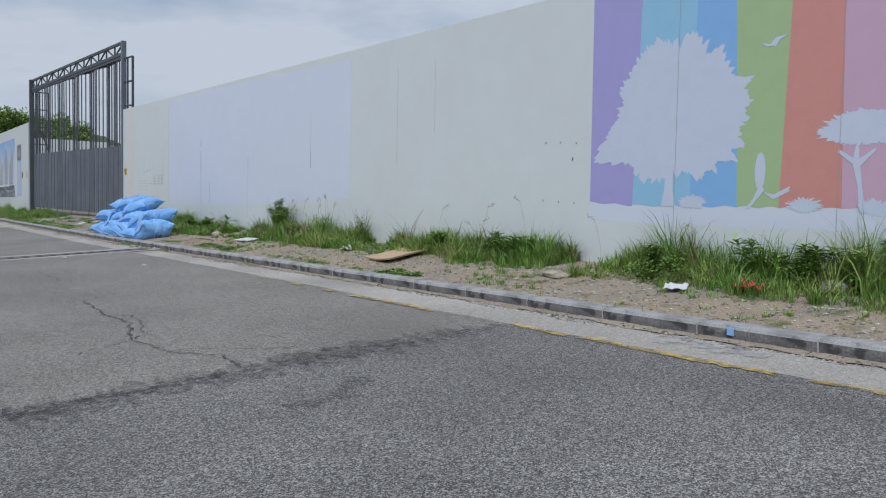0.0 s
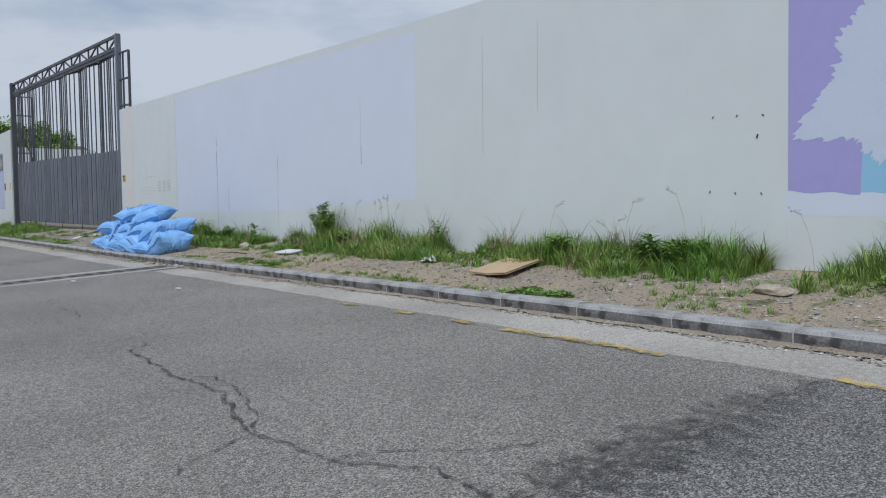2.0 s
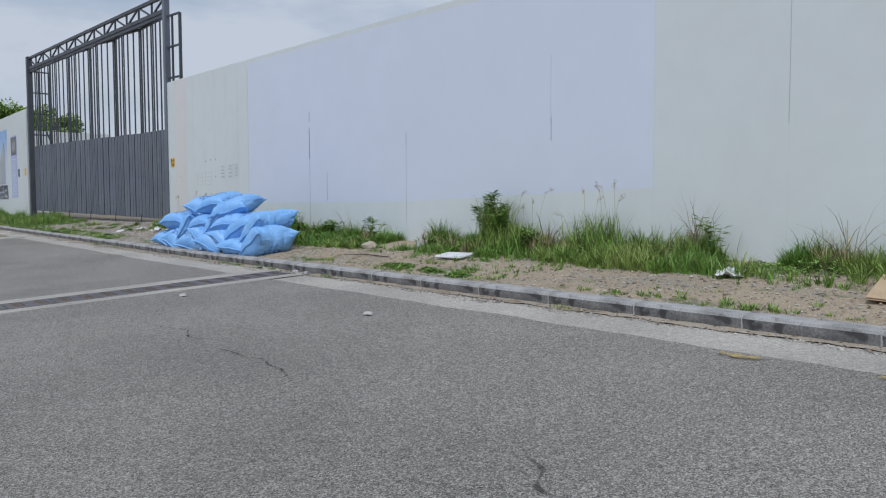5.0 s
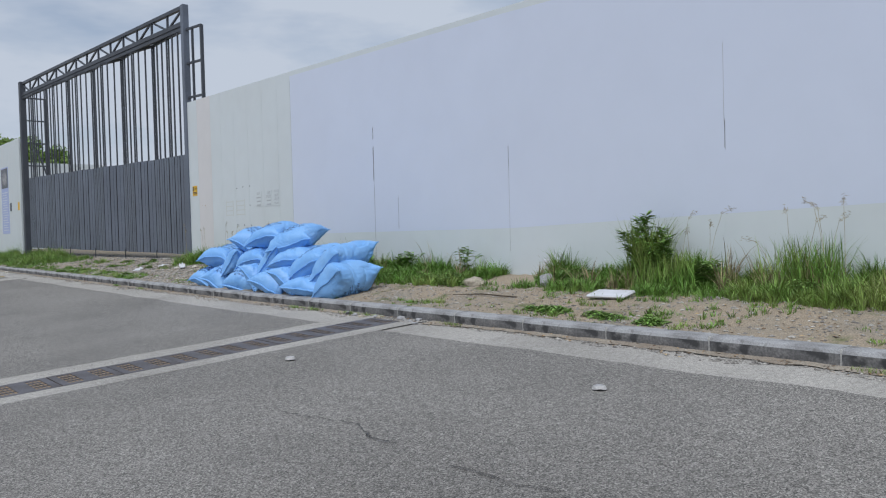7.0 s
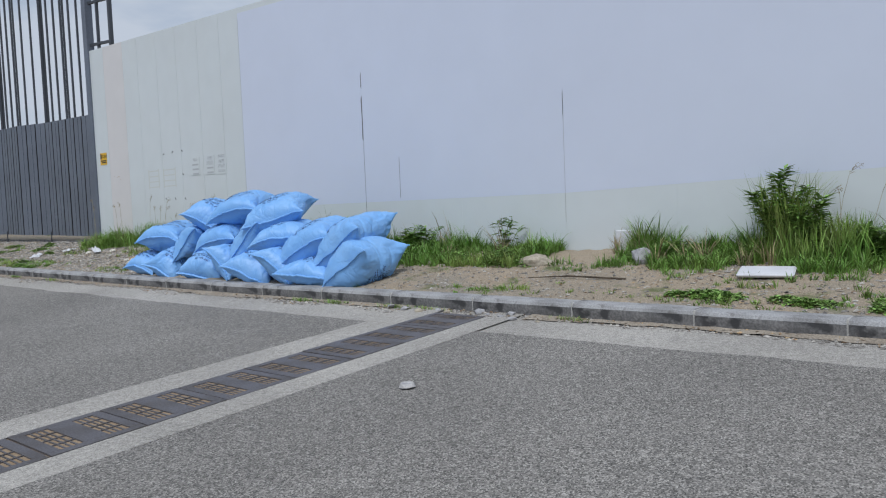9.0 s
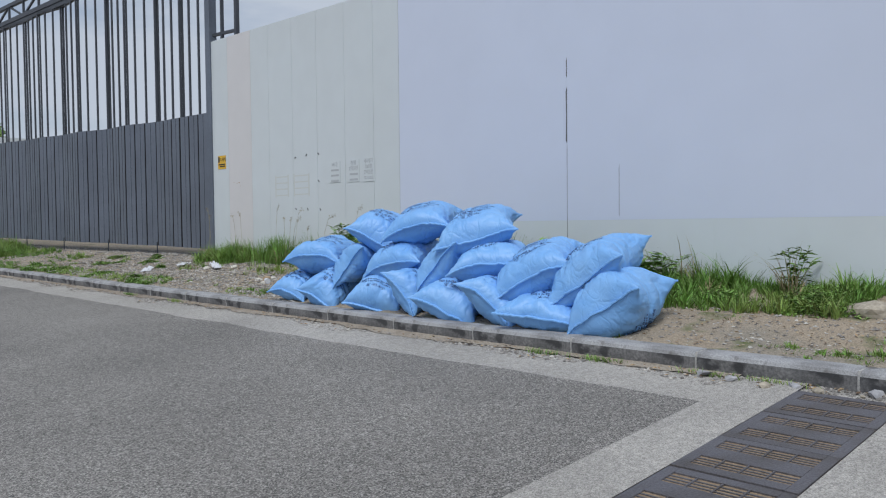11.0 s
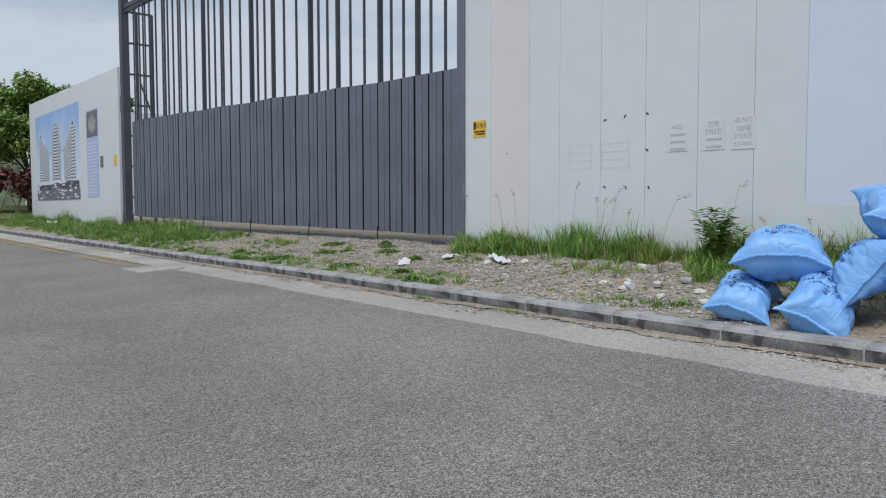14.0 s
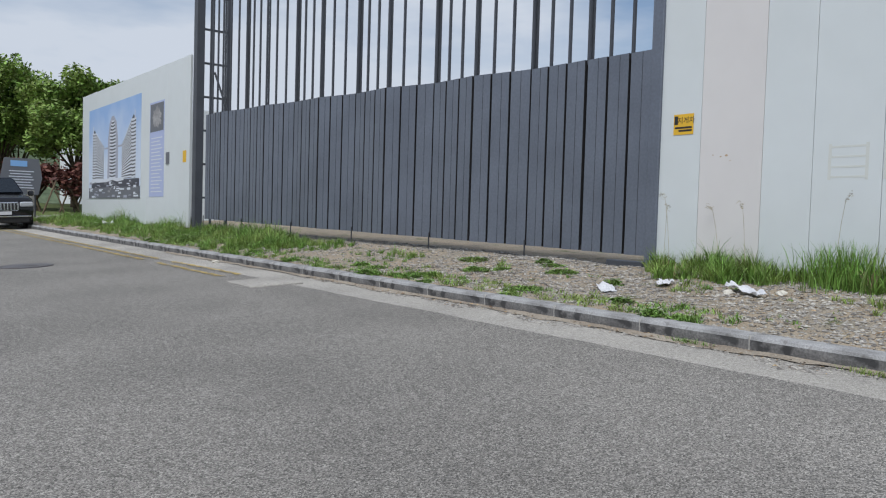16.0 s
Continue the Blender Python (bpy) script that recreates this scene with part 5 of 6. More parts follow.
def seed_stalk(x, y, h, seed):
    rnd = random.Random(seed)
    root = empty("seed_stalk", pose(x, y, ground_z(x, y)))
    bm = bmesh.new()
    a = Vector((0, 0, 0))
    lean = Vector((0, rnd.uniform(-0.25, 0.25), 0))
    pts = [Vector((0, lean.y * t * t, h * t)) for t in (0, 0.35, 0.65, 0.9)] + [Vector((0, lean.y * 1.5, h * 0.97))]
    for p, q in zip(pts, pts[1:]):
        rod(p, q, 0.0022, 0.0014, 5, bm)
    part("stalk", bm, M["dry"], root)
    bm = bmesh.new()
    for k in range(16):
        p = pts[3].lerp(pts[4], k / 15) + Vector((rnd.uniform(-0.01, 0.01), rnd.uniform(-0.02, 0.02), rnd.uniform(-0.02, 0.03)))
        rod(p, p + Vector((rnd.uniform(-0.02, 0.02), rnd.uniform(-0.03, 0.03), rnd.uniform(-0.02, 0.02))), 0.0028, 0.001, 5, bm)
    part("seed_head", bm, M["dry"], root)
    return tagged(root, "thin dry grass stalk with a nodding seed head", "stalk", group="seed stalks")


rnd = random.Random(77)
for k in range(34):
    seed_stalk(rnd.uniform(8.0, 8.33), rnd.choice((rnd.uniform(3, 16.5), rnd.uniform(13.5, 16.5), rnd.uniform(24.5, 29.8))), rnd.uniform(0.5, 0.95), k)


def stones(name, place, n, r0, r1, mat, seed, label):
    rnd = random.Random(seed)
    verts, faces = [], []
    base = [(1, 0, 0), (-1, 0, 0), (0, 1, 0), (0, -1, 0), (0, 0, 1), (0, 0, -1)]
    tri = [(0, 2, 4), (2, 1, 4), (1, 3, 4), (3, 0, 4), (2, 0, 5), (1, 2, 5), (3, 1, 5), (0, 3, 5)]
    for _ in range(n):
        x, y = place(rnd)
        r = r0 + (r1 - r0) * rnd.random() ** 3
        a = rnd.uniform(0, 6.28)
        i = len(verts)
        sq = (rnd.uniform(0.7, 1.3), rnd.uniform(0.7, 1.3), rnd.uniform(0.35, 0.7))
        for bx, by, bz in base:
            j = rnd.uniform(0.75, 1.2)
            px, py, pz = bx * sq[0] * j + rnd.uniform(-0.2, 0.2), by * sq[1] * j + rnd.uniform(-0.2, 0.2), bz * sq[2] * j
            verts.append((x + r * (px * math.cos(a) - py * math.sin(a)), y + r * (px * math.sin(a) + py * math.cos(a)), surface_z(x, y) + r * pz + r * 0.1))
        faces += [tuple(i + q for q in t) for t in tri]
    return tagged(raw(name, verts, faces, mat), label, "gravel", kind="stuff")


stones("gravel", lambda r: (r.uniform(6.25, 8.2), r.uniform(-4, 17)), 16000, 0.004, 0.026, M["pebble"], 1, "loose pale gravel on the verge")
stones("gravel", lambda r: (6.12 + 2.5 * r.random(), r.uniform(24.2, 33)), 36000, 0.004, 0.028, M["pebble"], 2, "loose grey gravel in front of the gate")
stones("gravel", lambda r: (6.0 + 2.8 * r.random(), r.uniform(33, 44)), 16000, 0.006, 0.03, M["pebble"], 3, "loose grey gravel in front of the gate")


def by_kerb(r):
    y = r.uniform(-4, 34)
    return kerb_x(y) - 0.01 - 0.24 * r.random() ** 2 * (0.5 + 0.8 * abs(noise.noise((y * 0.8, 0, 0))) * 2), y


stones("gravel", lambda r: (6.25 + 1.5 * r.random(), r.uniform(17, 24.4)), 6000, 0.003, 0.02, M["pebble"], 8, "small loose gravel on the trodden verge")
stones("gutter_grit", by_kerb, 22000, 0.004, 0.024, M["pebble"], 4, "grit and small stones washed against the kerb")


def dead_leaves(place, n, seed):
    rnd = random.Random(seed)
    verts, faces = [], []
    for _ in range(n):
        x, y = place(rnd)
        a, s = rnd.uniform(0, 6.28), rnd.uniform(0.008, 0.024)
        z = surface_z(x, y) + 0.010
        c, d = math.cos(a) * s, math.sin(a) * s
        i = len(verts)
        verts += [(x - c, y - d, z), (x - d * 0.4, y + c * 0.4, z + s * rnd.uniform(0, 0.6)), (x + c, y + d, z + s * rnd.uniform(0, 0.5)), (x + d * 0.4, y - c * 0.4, z + s * rnd.uniform(0, 0.3))]
        faces.append((i, i + 1, i + 2, i + 3))
    return tagged(raw("dead_leaves", verts, faces, M["straw"]), "brown dead leaves blown along the kerb", "leaves", kind="stuff")


dead_leaves(by_kerb, 2600, 6)
dead_leaves(lambda r: (6.25 + 1.6 * r.random(), r.uniform(-3, 33)), 7000, 9)
for a, b in ((-6, 17.8), (19.1, 40)):
    sand = strip("gutter_sand", lambda y: kerb_x(y) - 0.07 - 0.11 * max(0.0, 0.3 + noise.noise((0, y * 0.7, 4)) + 0.5 * noise.noise((0, y * 4, 6))), lambda y: kerb_x(y) + 0.02, a, b, 0.05, lambda x, y: 0.055 * (x - 4) + rise(y) + 0.006 + 0.06 * max(0, x - kerb_x(y) + 0.16) + 0.008 * noise.noise((x * 9, y * 9, 1)), M["gutter_dirt"], 5)
    tagged(sand, "brown sand and litter washed along the kerb", "sand", kind="structure")


# ---- litter ----
def lump(name, m, sx, sy, sz, mat, seed, label, category, rough=0.3, smooth=False, sub=2):
    bm = bmesh.new()
    bmesh.ops.create_icosphere(bm, subdivisions=sub, radius=1)
    for v in bm.verts:
        r = 1 + rough * noise.noise(v.co * 1.4 + Vector((seed, 0, 0))) + rough * 0.5 * noise.noise(v.co * 4 + Vector((seed, 3, 0)))
        v.co = Vector((v.co.x * r * sx, v.co.y * r * sy, max(-0.5, v.co.z * r) * sz))
    o = part(name, bm, mat, smooth=smooth)
    o.matrix_basis = m
    return tagged(o, label, category)


def on_ground(x, y, lift=0.0, yaw=0, rx=0, ry=6.5):
    return pose(x, y, surface_z(x, y) + lift + (0.014 if x < gutter_x(y) else 0.0), rx, -ry if x > kerb_x(y) else -3.1, yaw)


lump("rock", on_ground(7.58, 18.76, 0.03), 0.12, 0.2, 0.08, M["rock"], 1, "pale brown rock lying on the verge", "rock")
lump("rock", on_ground(7.80, 17.67, 0.06), 0.10, 0.10, 0.12, M["rock_grey"], 2, "grey rounded rock lying in the grass", "rock")
lump("rock", on_ground(7.37, 7.31, 0.03), 0.13, 0.22, 0.05, M["rock"], 3, "flat pale rock lying on the verge", "rock")
lump("rock", on_ground(7.9, 9.4, 0.03), 0.10, 0.14, 0.07, M["rock"], 4, "pale rock lying in the grass", "rock")
lump("rock", on_ground(7.9, 4.3, 0.05), 0.12, 0.16, 0.08, M["rock_grey"], 5, "pale grey rock half hidden in grass", "rock")
for k, (x, y, s) in enumerate(((7.03, 26.02, 0.07), (6.95, 26.25, 0.05), (7.35, 28.4, 0.06), (7.6, 28.0, 0.06), (7.8, 26.4, 0.08), (6.82, 25.92, 0.05), (6.99, 25.2, 0.06), (7.15, 25.76, 0.05), (6.7, 25.4, 0.05), (7.3, 25.1, 0.06), (6.6, 24.9, 0.05), (7.1, 40.0, 0.10), (6.9, 47, 0.12), (6.8, 50, 0.14), (6.9, 51.5, 0.10), (6.5, 45.5, 0.07), (5.6, 37.0, 0.07), (7.6, 24.95, 0.06))):
    lump("foam_lump", on_ground(x, y, s * 0.25, k * 37), s * 0.75, s, s * 0.5, M["foam"], k + 10, "broken lump of dirty white foam on gravel", "litter", 0.5)


rubble = random.Random(31)
for k in range(15):
    q = rubble.uniform(0.014, 0.042)
    y = rubble.choice((rubble.uniform(17.55, 18.2), rubble.uniform(18.0, 18.9), rubble.uniform(18.7, 19.7)))
    lump("concrete_rubble", on_ground(kerb_x(y) - rubble.uniform(0.04, 0.2), y, q * 0.4, k * 50), q * 0.9, q * 1.4, q * 0.7, M["rock_grey"] if k % 3 else M["rock"], k + 60, "broken lump of pale concrete beside the kerb", "rubble", 0.8, sub=1)


def crumpled(name, m, sx, sy, mat, seed, label, category, h=0.05, n=10):
    bm = bmesh.new()
    bmesh.ops.create_grid(bm, x_segments=n, y_segments=n, size=0.5)
    for v in bm.verts:
        x, y = v.co.x, v.co.y
        v.co = Vector((x * sx, y * sy, 0.012 + h * abs(noise.noise((x * 3 + seed, y * 3, seed))) + 0.3 * h * abs(noise.noise((x * 9, y * 9, seed)))))
    ex = bmesh.ops.extrude_face_region(bm, geom=bm.faces[:])
    bmesh.ops.translate(bm, vec=(0, 0, -0.004), verts=[v for v in ex["geom"] if isinstance(v, bmesh.types.BMVert)])
    bmesh.ops.recalc_face_normals(bm, faces=bm.faces[:])
    o = part(name, bm, mat)
    o.matrix_basis = m
    return tagged(o, label, category)


crumpled("paper_scrap", on_ground(7.27, 5.55, 0.02, 30), 0.22, 0.22, M["paper"], 1, "crumpled white paper on the verge", "paper", 0.05)
crumpled("wrapper", on_ground(7.52, 4.90, 0.05, 10), 0.2, 0.24, M["red"], 2, "crumpled red plastic wrapper in the grass", "wrapper", 0.09, 16)
crumpled("plastic_strip", on_ground(7.42, 28.27, 0.02, 70), 0.45, 0.12, M["paper"], 3, "crumpled white plastic strip on gravel", "litter", 0.09)
crumpled("plastic_scrap", on_ground(6.86, 29.5, 0.01, 50), 0.34, 0.16, M["paper"], 4, "white plastic scrap on gravel", "litter", 0.06)
crumpled("plastic_scrap", on_ground(7.3, 29.1, 0.01, 20), 0.22, 0.14, M["paper"], 5, "white plastic scrap on gravel", "litter", 0.05)
crumpled("paper_scrap", on_ground(7.5, 12.4, 0.01, 20), 0.22, 0.26, M["paper"], 6, "crumpled white paper at the grass edge", "paper", 0.1)
crumpled("paper_scrap", on_ground(7.95, 8.55, 0.05, 20), 0.12, 0.16, M["paper"], 8, "white plastic scrap caught in grass", "litter", 0.1)
crumpled("plastic_scrap", on_ground(6.9, 49.0, 0.03, 80), 0.7, 0.3, M["paper"], 9, "white plastic sheet lying in grass", "litter", 0.2)
crumpled("plastic_scrap", on_ground(6.8, 45.5, 0.03, 40), 0.5, 0.2, M["paper"], 10, "white plastic sheet lying in grass", "litter", 0.12)

# cardboard: a flattened box, folded down its middle
card = tagged(empty("cardboard_sheet", on_ground(7.36, 10.71, 0.02)), "flattened brown cardboard box on the verge", "cardboard")
bm = bmesh.new()
for pts in ([(-0.39, -0.40, 0.035), (0.45, -0.18, 0.05), (0.44, 0.10, 0.02), (-0.42, -0.10, 0.012)], [(-0.42, -0.10, 0.012), (0.44, 0.10, 0.02), (0.39, 0.39, 0.05), (-0.45, 0.20, 0.03)]):
    for lift in (0.0, 0.014):
        f = bm.faces.new([bm.verts.new((x * (1 - lift), y + lift, z + lift)) for x, y, z in pts])
        ex = bmesh.ops.extrude_face_region(bm, geom=[f])
        bmesh.ops.translate(bm, vec=(0, 0, -0.006), verts=[v for v in ex["geom"] if isinstance(v, bmesh.types.BMVert)])
bmesh.ops.recalc_face_normals(bm, faces=bm.faces[:])
part("sheet", bm, M["card"], card)

tray = tagged(part("foam_tray", box((-0.16, -0.22, 0), (0.16, 0.22, 0.035), 0.014), M["paper"]), "white foam tray lying on the verge", "tray")
tray.matrix_basis = on_ground(7.31, 16.33, 0.02, 12)
tagged(part("foam_slab", box((-0.012, -0.13, 0), (0.012, 0.13, 0.26), 0.01), M["paper"]), "white foam slab leaning on the hoarding", "foam slab").matrix_basis = pose(8.36, 18.12, 0.44, 0, 6, 0)
for x, y in ((3.96, 17.30), (4.64, 14.42)):
    bm = bmesh.new()
    bmesh.ops.create_cone(bm, cap_ends=True, segments=20, radius1=0.05, radius2=0.04, depth=0.022, matrix=Matrix.Translation((0, 0, 0.016)))
    for v in bm.verts:
        v.co.z += 0.012 * noise.noise((v.co.x * 20, v.co.y * 20, y))
        v.co.y *= 1.25
        v.co.xy *= 0.8
    cup = part("crushed_cup", bm, M["cup"])
    cup.matrix_basis = on_ground(x, y, 0.002, 30)
    tagged(cup, "crushed white paper cup lying on the asphalt", "cup")
    part("cup_rim", rod((0, 0, 0.026), (0, 0, 0.03), 0.033, 0.03, 18), M["rock_grey"], cup)
stick = tagged(part("stick", rod((0, -0.45, 0.02), (0.05, 0.1, 0.03), 0.010, 0.008, 6, rod((0.05, 0.1, 0.03), (0.0, 0.5, 0.02), 0.008, 0.004, 6)), M["bark"]), "thin dry stick lying on the verge", "stick")
stick.matrix_basis = on_ground(6.95, 17.9, 0.0, 10)


# ---- beyond: trees, shrubs, fence, sign, parked car ----
def tree(x, y, h, r, seed, leaves=4200, mat="leaf"):
    rnd = random.Random(seed)
    z0 = ground_z(min(x, 8.0), y)
    root = empty("tree", pose(x, y, z0 - 0.05))
    bm = bmesh.new()
    fork = Vector((rnd.uniform(-0.2, 0.2), rnd.uniform(-0.2, 0.2), h * 0.28))
    rod((0, 0, 0), fork, 0.16, 0.11, 9, bm)
    tips = []
    for k in range(9):
        a = k * 2.4 + rnd.uniform(-0.3, 0.3)
        e = fork + Vector((math.cos(a) * r * rnd.uniform(0.35, 0.7), math.sin(a) * r * rnd.uniform(0.35, 0.7), h * rnd.uniform(0.2, 0.55)))
        rod(fork, e, 0.07, 0.025, 7, bm)
        tips.append(e)
        for _ in range(3):
            g = e + Vector((rnd.uniform(-1, 1), rnd.uniform(-1, 1), rnd.uniform(-0.2, 0.7))) * r * 0.4
            rod(e, g, 0.025, 0.008, 5, bm)
            tips.append(g)
    part("trunk", bm, M["bark"], root)
    verts, faces = [], []
    clumps = [(t + Vector((rnd.gauss(0, 0.25), rnd.gauss(0, 0.25), rnd.gauss(0, 0.2))) * r * 0.5, r * rnd.uniform(0.18, 0.38)) for t in tips for _ in range(2)]
    for _ in range(leaves):
        c, cr = rnd.choice(clumps)
        d = Vector((rnd.gauss(0, 1), rnd.gauss(0, 1), rnd.gauss(0, 0.7))).normalized() * cr * rnd.random() ** 0.4
        p = c + d
        u = Vector((rnd.gauss(0, 1), rnd.gauss(0, 1), rnd.gauss(0, 0.6))).normalized()
        w = u.cross(Vector((rnd.gauss(0, 1), rnd.gauss(0, 1), 1))).normalized()
        s = rnd.uniform(0.07, 0.16)
        i = len(verts)
        verts += [tuple(p - u * s), tuple(p + w * s * 0.5), tuple(p + u * s), tuple(p - w * s * 0.5)]
        faces.append((i, i + 1, i + 2, i + 3))
    o = raw("crown", verts, faces, M[mat])
    o.parent = root
    return root


for k, (x, y, h, r) in enumerate(((9.6, 66, 7.6, 2.4), (7.0, 70, 8.2, 2.8), (4.2, 72, 8.6, 3.0), (12.5, 68, 7.4, 2.6), (1.0, 76, 8.8, 3.0), (9.2, 78, 8.4, 3.0), (5.5, 82, 9.0, 3.2), (-2.5, 80, 9.0, 3.2), (11.0, 60.0, 6.2, 1.9), (15, 74, 8, 3))):
    tagged(tree(x, y, h, r, k + 50, 24000), "broad leafy green tree behind the far hoarding", "tree", group="trees at the road's end")
for k, (x, y, h, r) in enumerate(((9.0, 62.5, 2.4, 1.1), (7.6, 63.5, 2.5, 1.2), (6.2, 65, 2.3, 1.1), (10.4, 62.5, 2.2, 1.0), (4.4, 66, 2.3, 1.2))):
    tagged(tree(x, y, h, r, k + 90, 1500, "leaf_red"), "dark red-leaved shrub under the trees", "shrub", group="red shrubs")
lawn = strip("lawn", lambda y: 5.2, lambda y: 26.0, 60.5, 90, 0.8, lambda x, y: ground_z(min(x, 8.0), y) + 0.02 + 0.06 * min(8, max(0, y - 61)), M["turf"], 20)
tagged(lawn, "rough green lawn rising under the trees", "lawn", kind="structure")
path_far = strip("pavement_far", lambda y: kerb_x(y) + 0.2, lambda y: 16.0, 57.0, 60.5, 0.5, lambda x, y: ground_z(min(x, 8.0), y) + 0.04, M["gutter"], 8)
tagged(path_far, "pale concrete pavement at the end of the verge", "pavement", kind="structure")
for k in range(10):
    x, y = 5.6 + k * 0.75, 61.6 + 0.5 * (k % 3)
    st = tagged(empty("tree_stakes", pose(x, y, ground_z(min(x, 8), y))), "crossed wooden stakes propping a young tree", "stakes", group="tree stakes")
    part("stake", rod((-0.45, 0, -0.05), (0.1, 0, 1.5), 0.035, bm=None), M["wood"], st)
    part("stake", rod((0.5, 0.1, -0.05), (-0.1, 0, 1.5), 0.035), M["wood"], st)
board = tagged(empty("notice_board", pose(6.2, 59.2, ground_z(6.2, 59.2))), "dark notice board with white lines and a blue crest", "sign board")
part("board", sheet([(-0.62, 1.0), (0.62, 1.0), (0.75, 1.7), (0.62, 2.45), (-0.62, 2.45), (-0.75, 1.7)], 0, 0.05), M["city_print"], board).matrix_local = pose(0, 0, 0, 0, 0, 90)
for k in range(7):
    part("print_bar", box((-0.45 + 0.04 * (k % 2), -0.012, 1.25 + 0.11 * k), (0.45 - 0.06 * (k % 3), -0.004, 1.29 + 0.11 * k), 0), M["tower_print"], board)
part("crest", box((-0.4, -0.014, 2.12), (0.2, -0.004, 2.35), 0), M["blue"], board)
for x in (-0.5, 0.5):
    part("leg", rod((x, 0.06, 0), (x, 0.06, 1.3), 0.04), M["steel_dark"], board)
bollard = tagged(part("bollard", rod((0, 0, 0), (0, 0, 1.15), 0.13, 0.12, 14), M["gutter"]), "short pale concrete post by the kerb", "bollard")
bollard.matrix_basis = pose(6.3, 57.8, ground_z(6.3, 57.8))


def suv(m):
    """A large dark car seen from the front. Origin on the ground under its front, front towards -y."""
    car = empty("parked_car", m)
    W, H, L = 1.0, 1.85, 4.9
    rings = [(0.0, 0.45, 0.95, 0.88), (0.05, 0.32, 1.05, 0.95), (0.35, 0.3, 1.10, 1.0), (1.25, 0.3, 1.2, 1.0), (2.0, 0.3, 1.25, 1.0), (4.6, 0.3, 1.25, 1.0), (4.9, 0.4, 1.1, 0.92)]
    bm = bmesh.new()
    prev = None
    for y, z0, z1, w in rings:
        q = [bm.verts.new((sx * w * W, y, z)) for sx, z in ((-0.94, z0), (-1, (z0 + z1) / 2), (-0.96, z1 - 0.06), (-0.82, z1), (0.82, z1), (0.96, z1 - 0.06), (1, (z0 + z1) / 2), (0.94, z0))]
        if prev:
            for i in range(8):
                j = (i + 1) % 8
                bm.faces.new((prev[i], prev[j], q[j], q[i]))
        else:
            bm.faces.new(q)
        prev = q
    bm.faces.new(list(reversed(prev)))
    bmesh.ops.recalc_face_normals(bm, faces=bm.faces[:])
    bmesh.ops.bevel(bm, geom=bm.edges[:], offset=0.03, segments=2, affect="EDGES")
    part("body", bm, M["car_paint"], car, smooth=True)
    bm = bmesh.new()
    lo = [bm.verts.new(p) for p in ((-0.9, 1.3, 1.18), (0.9, 1.3, 1.18), (0.9, 4.7, 1.22), (-0.9, 4.7, 1.22))]
    hi = [bm.verts.new(p) for p in ((-0.68, 2.1, 1.78), (0.68, 2.1, 1.78), (0.7, 4.4, 1.8), (-0.7, 4.4, 1.8))]
    bm.faces.new(hi)
    for i in range(4):
        j = (i + 1) % 4
        bm.faces.new((lo[i], lo[j], hi[j], hi[i]))
    bm.faces.new(list(reversed(lo)))
    bmesh.ops.recalc_face_normals(bm, faces=bm.faces[:])
    bmesh.ops.bevel(bm, geom=bm.edges[:], offset=0.05, segments=2, affect="EDGES")
    part("cabin", bm, M["car_paint"], car)
    bm = bmesh.new()
    bm.faces.new([bm.verts.new(p) for p in ((-0.80, 1.36, 1.24), (0.80, 1.36, 1.24), (0.63, 2.02, 1.73), (-0.63, 2.02, 1.73))])
    bmesh.ops.translate(bm, vec=(0, -0.03, 0.02), verts=bm.verts[:])
    ex = bmesh.ops.extrude_face_region(bm, geom=bm.faces[:])
    bmesh.ops.translate(bm, vec=(0, 0.03, -0.01), verts=[v for v in ex["geom"] if isinstance(v, bmesh.types.BMVert)])
    part("windscreen", bm, M["glass_dark"], car)
    gr = part("grille", box((-0.48, -0.05, 0.62), (0.48, 0.02, 0.92), 0.03), M["chrome"], car, "chrome mesh grille")
    for k in range(9):
        part("grille_slot", box((-0.43 + k * 0.1, -0.058, 0.66), (-0.37 + k * 0.1, -0.045, 0.88), 0), M["rubber"], gr)
    for s in (-1, 1):
        part("headlight", box((s * 0.72 - 0.2, -0.03, 0.76), (s * 0.72 + 0.2, 0.1, 0.92), 0.03), M["lamp"], car)
        part("mirror", box((s * 1.12 - 0.1, 1.45, 1.12), (s * 1.12 + 0.1, 1.55, 1.3), 0.04), M["car_paint"], car)
        for y in (0.95, 3.9):
            wheel = part("wheel", rod((s * 0.78, y, 0.37), (s * 1.0, y, 0.37), 0.37, 0.37, 26), M["rubber"], car)
            part("rim", rod((s * 0.99, y, 0.37), (s * 1.01, y, 0.37), 0.25, 0.22, 18), M["chrome"], wheel)
    part("bumper_trim", box((-0.85, -0.06, 0.42), (0.85, 0.0, 0.46), 0.01), M["chrome"], car)
    part("number_plate", box((-0.26, -0.075, 0.5), (0.26, -0.05, 0.61), 0.004), M["paper"], car)
    part("air_dam", box((-0.8, -0.02, 0.22), (0.8, 0.3, 0.42), 0.03), M["rubber"], car)
    return tagged(car, "large black car parked at the kerb, front on", "car")


suv(pose(4.75, 53.4, ground_z(4.75, 53.4), 0, -3.1, 0))

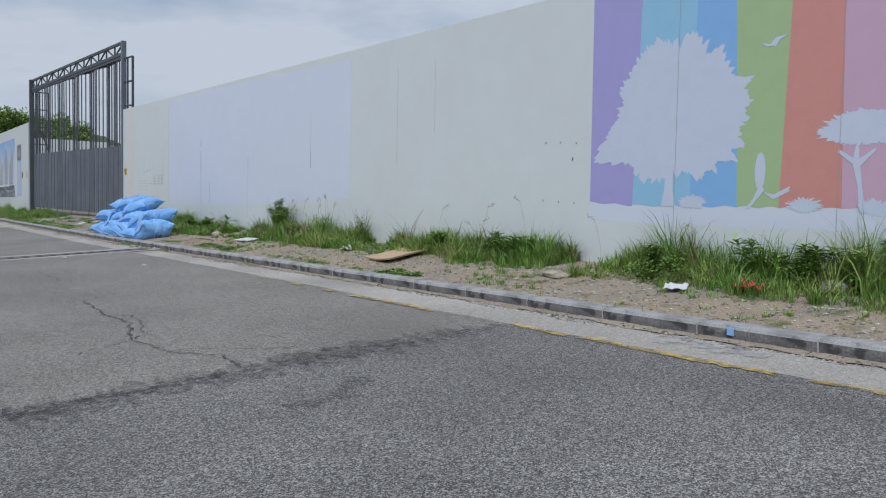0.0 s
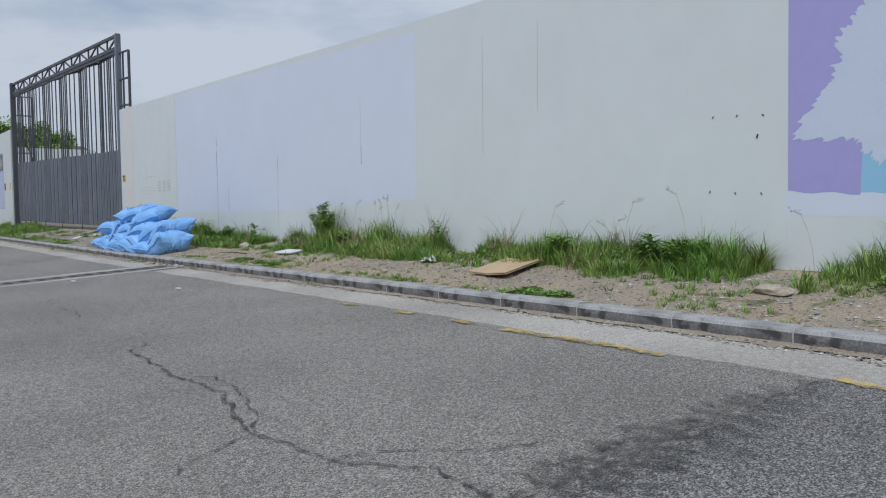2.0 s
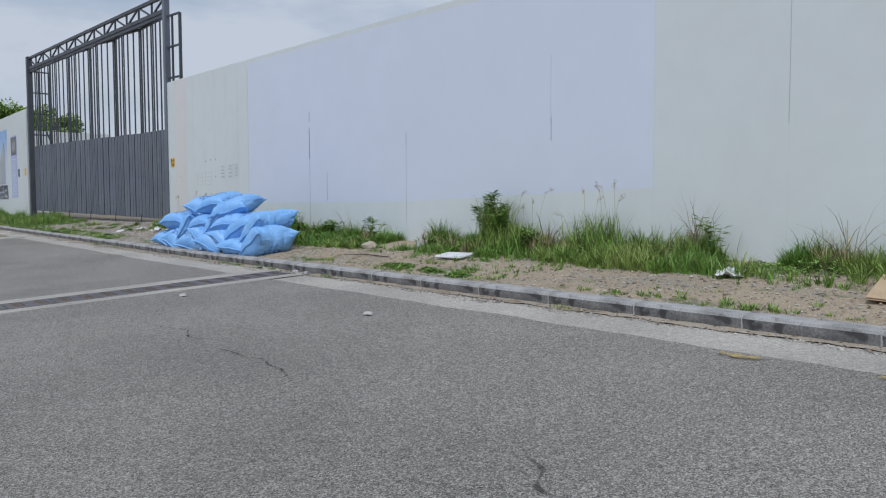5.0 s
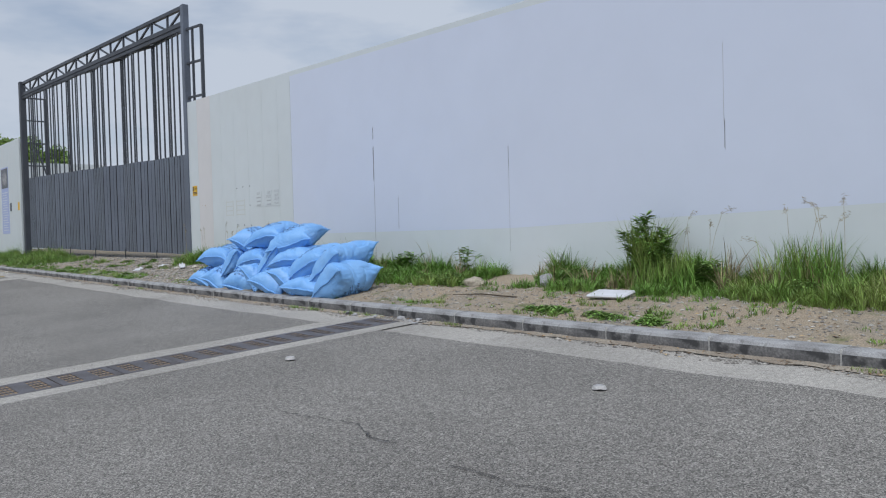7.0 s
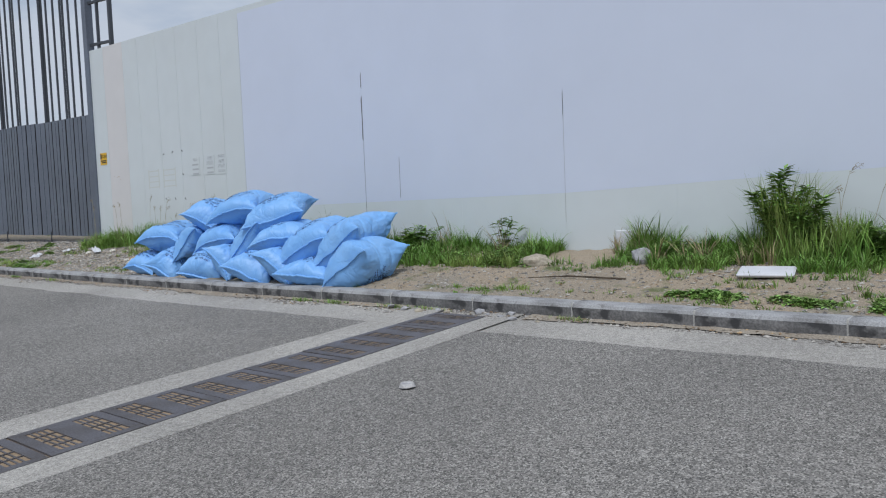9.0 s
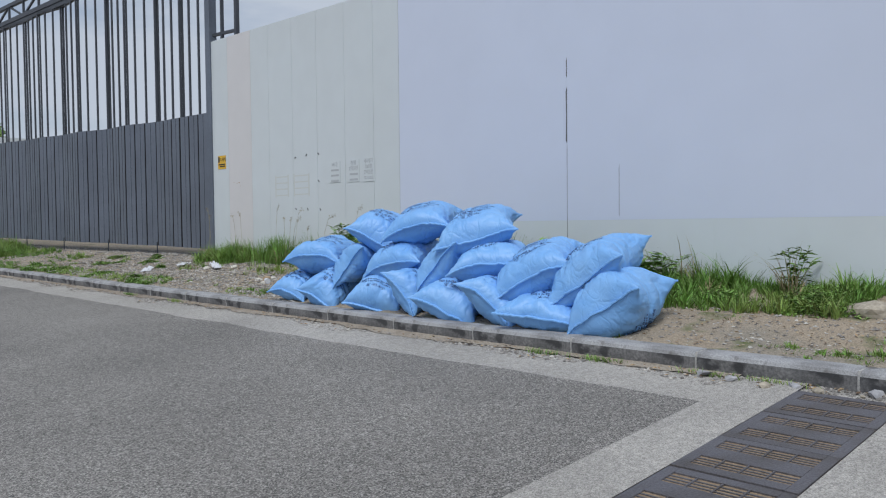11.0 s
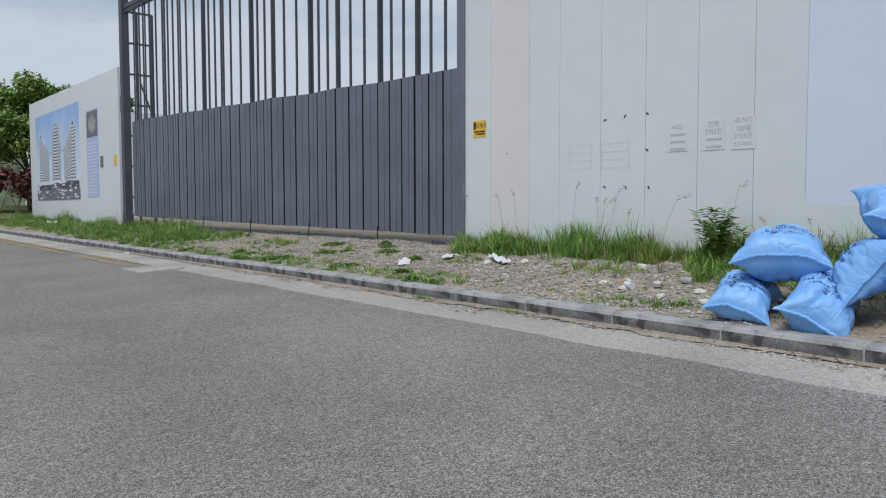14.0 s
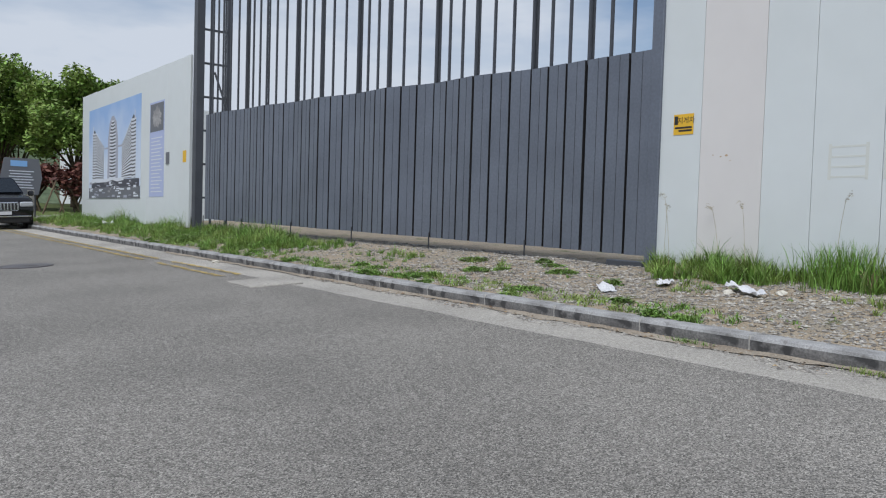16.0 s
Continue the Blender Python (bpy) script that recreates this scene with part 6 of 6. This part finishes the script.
# ---- distance ----
ridge = [(-60, 8), (0, 18), (25, 25), (45, 30), (57, 31), (66, 27.5), (80, 24), (100, 18), (130, 12), (200, 8), (320, 3)]
verts, faces = [], []
cols = 260
for dist, share in ((-60, 0.0), (-35, 0.5), (-12, 0.9), (0, 1.0), (50, 0.6), (120, 0.0)):
    for i in range(cols + 1):
        x = -60 + 380 * i / cols
        for (a, ha), (b, hb) in zip(ridge, ridge[1:]):
            if a <= x <= b:
                hgt = ha + (hb - ha) * (x - a) / (b - a)
                break
        verts.append((x, 300 + dist, -1 + share * hgt + share * 1.6 * noise.noise((x * 0.12, dist * 0.1, 1)) + share * 1.3 * noise.noise((x * 0.6, dist * 0.4, 2))))
for j in range(5):
    for i in range(cols):
        k = j * (cols + 1) + i
        faces.append((k, k + 1, k + cols + 2, k + cols + 1))
tagged(raw("wooded_hill", verts, faces, M["hill"], True), "low wooded green hill in the distance", "hill", kind="structure")

shed = tagged(empty("site_building"), "low white building with a flat roof behind the gate", "building")
part("wall", box((19.0, 108, 0), (36.0, 116, 8.2), 0.0), M["wall"], shed)
part("roof", box((18.7, 107.7, 8.2), (36.3, 116.3, 8.7), 0.02), M["rock_grey"], shed)
for k in range(7):
    part("window", box((20.2 + k * 2.2, 107.9, 6.4), (21.6 + k * 2.2, 108.05, 7.4), 0), M["glass_dark"], shed)
tower = tagged(empty("distant_tower"), "pale blue-grey tower block on the skyline", "building")
part("wall", box((66.8, 500, 0), (73.2, 512, 48.5), 0.0), M["tower_print"], tower)
for k in range(14):
    part("window", box((67.1, 499.9, 5 + k * 3.1), (72.9, 500.02, 6.6 + k * 3.1), 0), M["sky_print"], tower)

# small litter by the sacks and marks
for x, y, col, yaw in ((6.92, 25.98, "card", 30), (6.84, 25.86, "paper", 70), (7.25, 25.5, "rock_grey", 100)):
    cup = part("paper_cup", rod((-0.055, 0, 0.04), (0.055, 0, 0.035), 0.036, 0.028, 16), M[col])
    cup.matrix_basis = on_ground(x, y, 0.0, yaw)
    tagged(cup, "discarded paper cup lying on the gravel", "cup")
mark = part("paint_mark", box((-0.003, -0.03, 0.045), (0.004, 0.03, 0.105), 0.001), M["blue"])
mark.matrix_basis = pose(kerb_x(4.25) - 0.002, 4.25, ground_z(kerb_x(4.25) - 0.02, 4.25))
tagged(mark, "small blue paint mark on the kerb face", "paint mark", kind="structure")
for y, z, r in ((29.15, 1.86, 0.02), (29.22, 1.85, 0.012), (29.32, 1.87, 0.01), (29.1, 1.8, 0.008)):
    tagged(part("rust_spot", sheet([(y + r * math.cos(a * 0.7), z + 0.6 * r * math.sin(a * 0.7)) for a in range(9)], WX - 0.0012, 0.003), M["card"]), "small rusty spot on the white panel", "rust spot", group="rust spots")
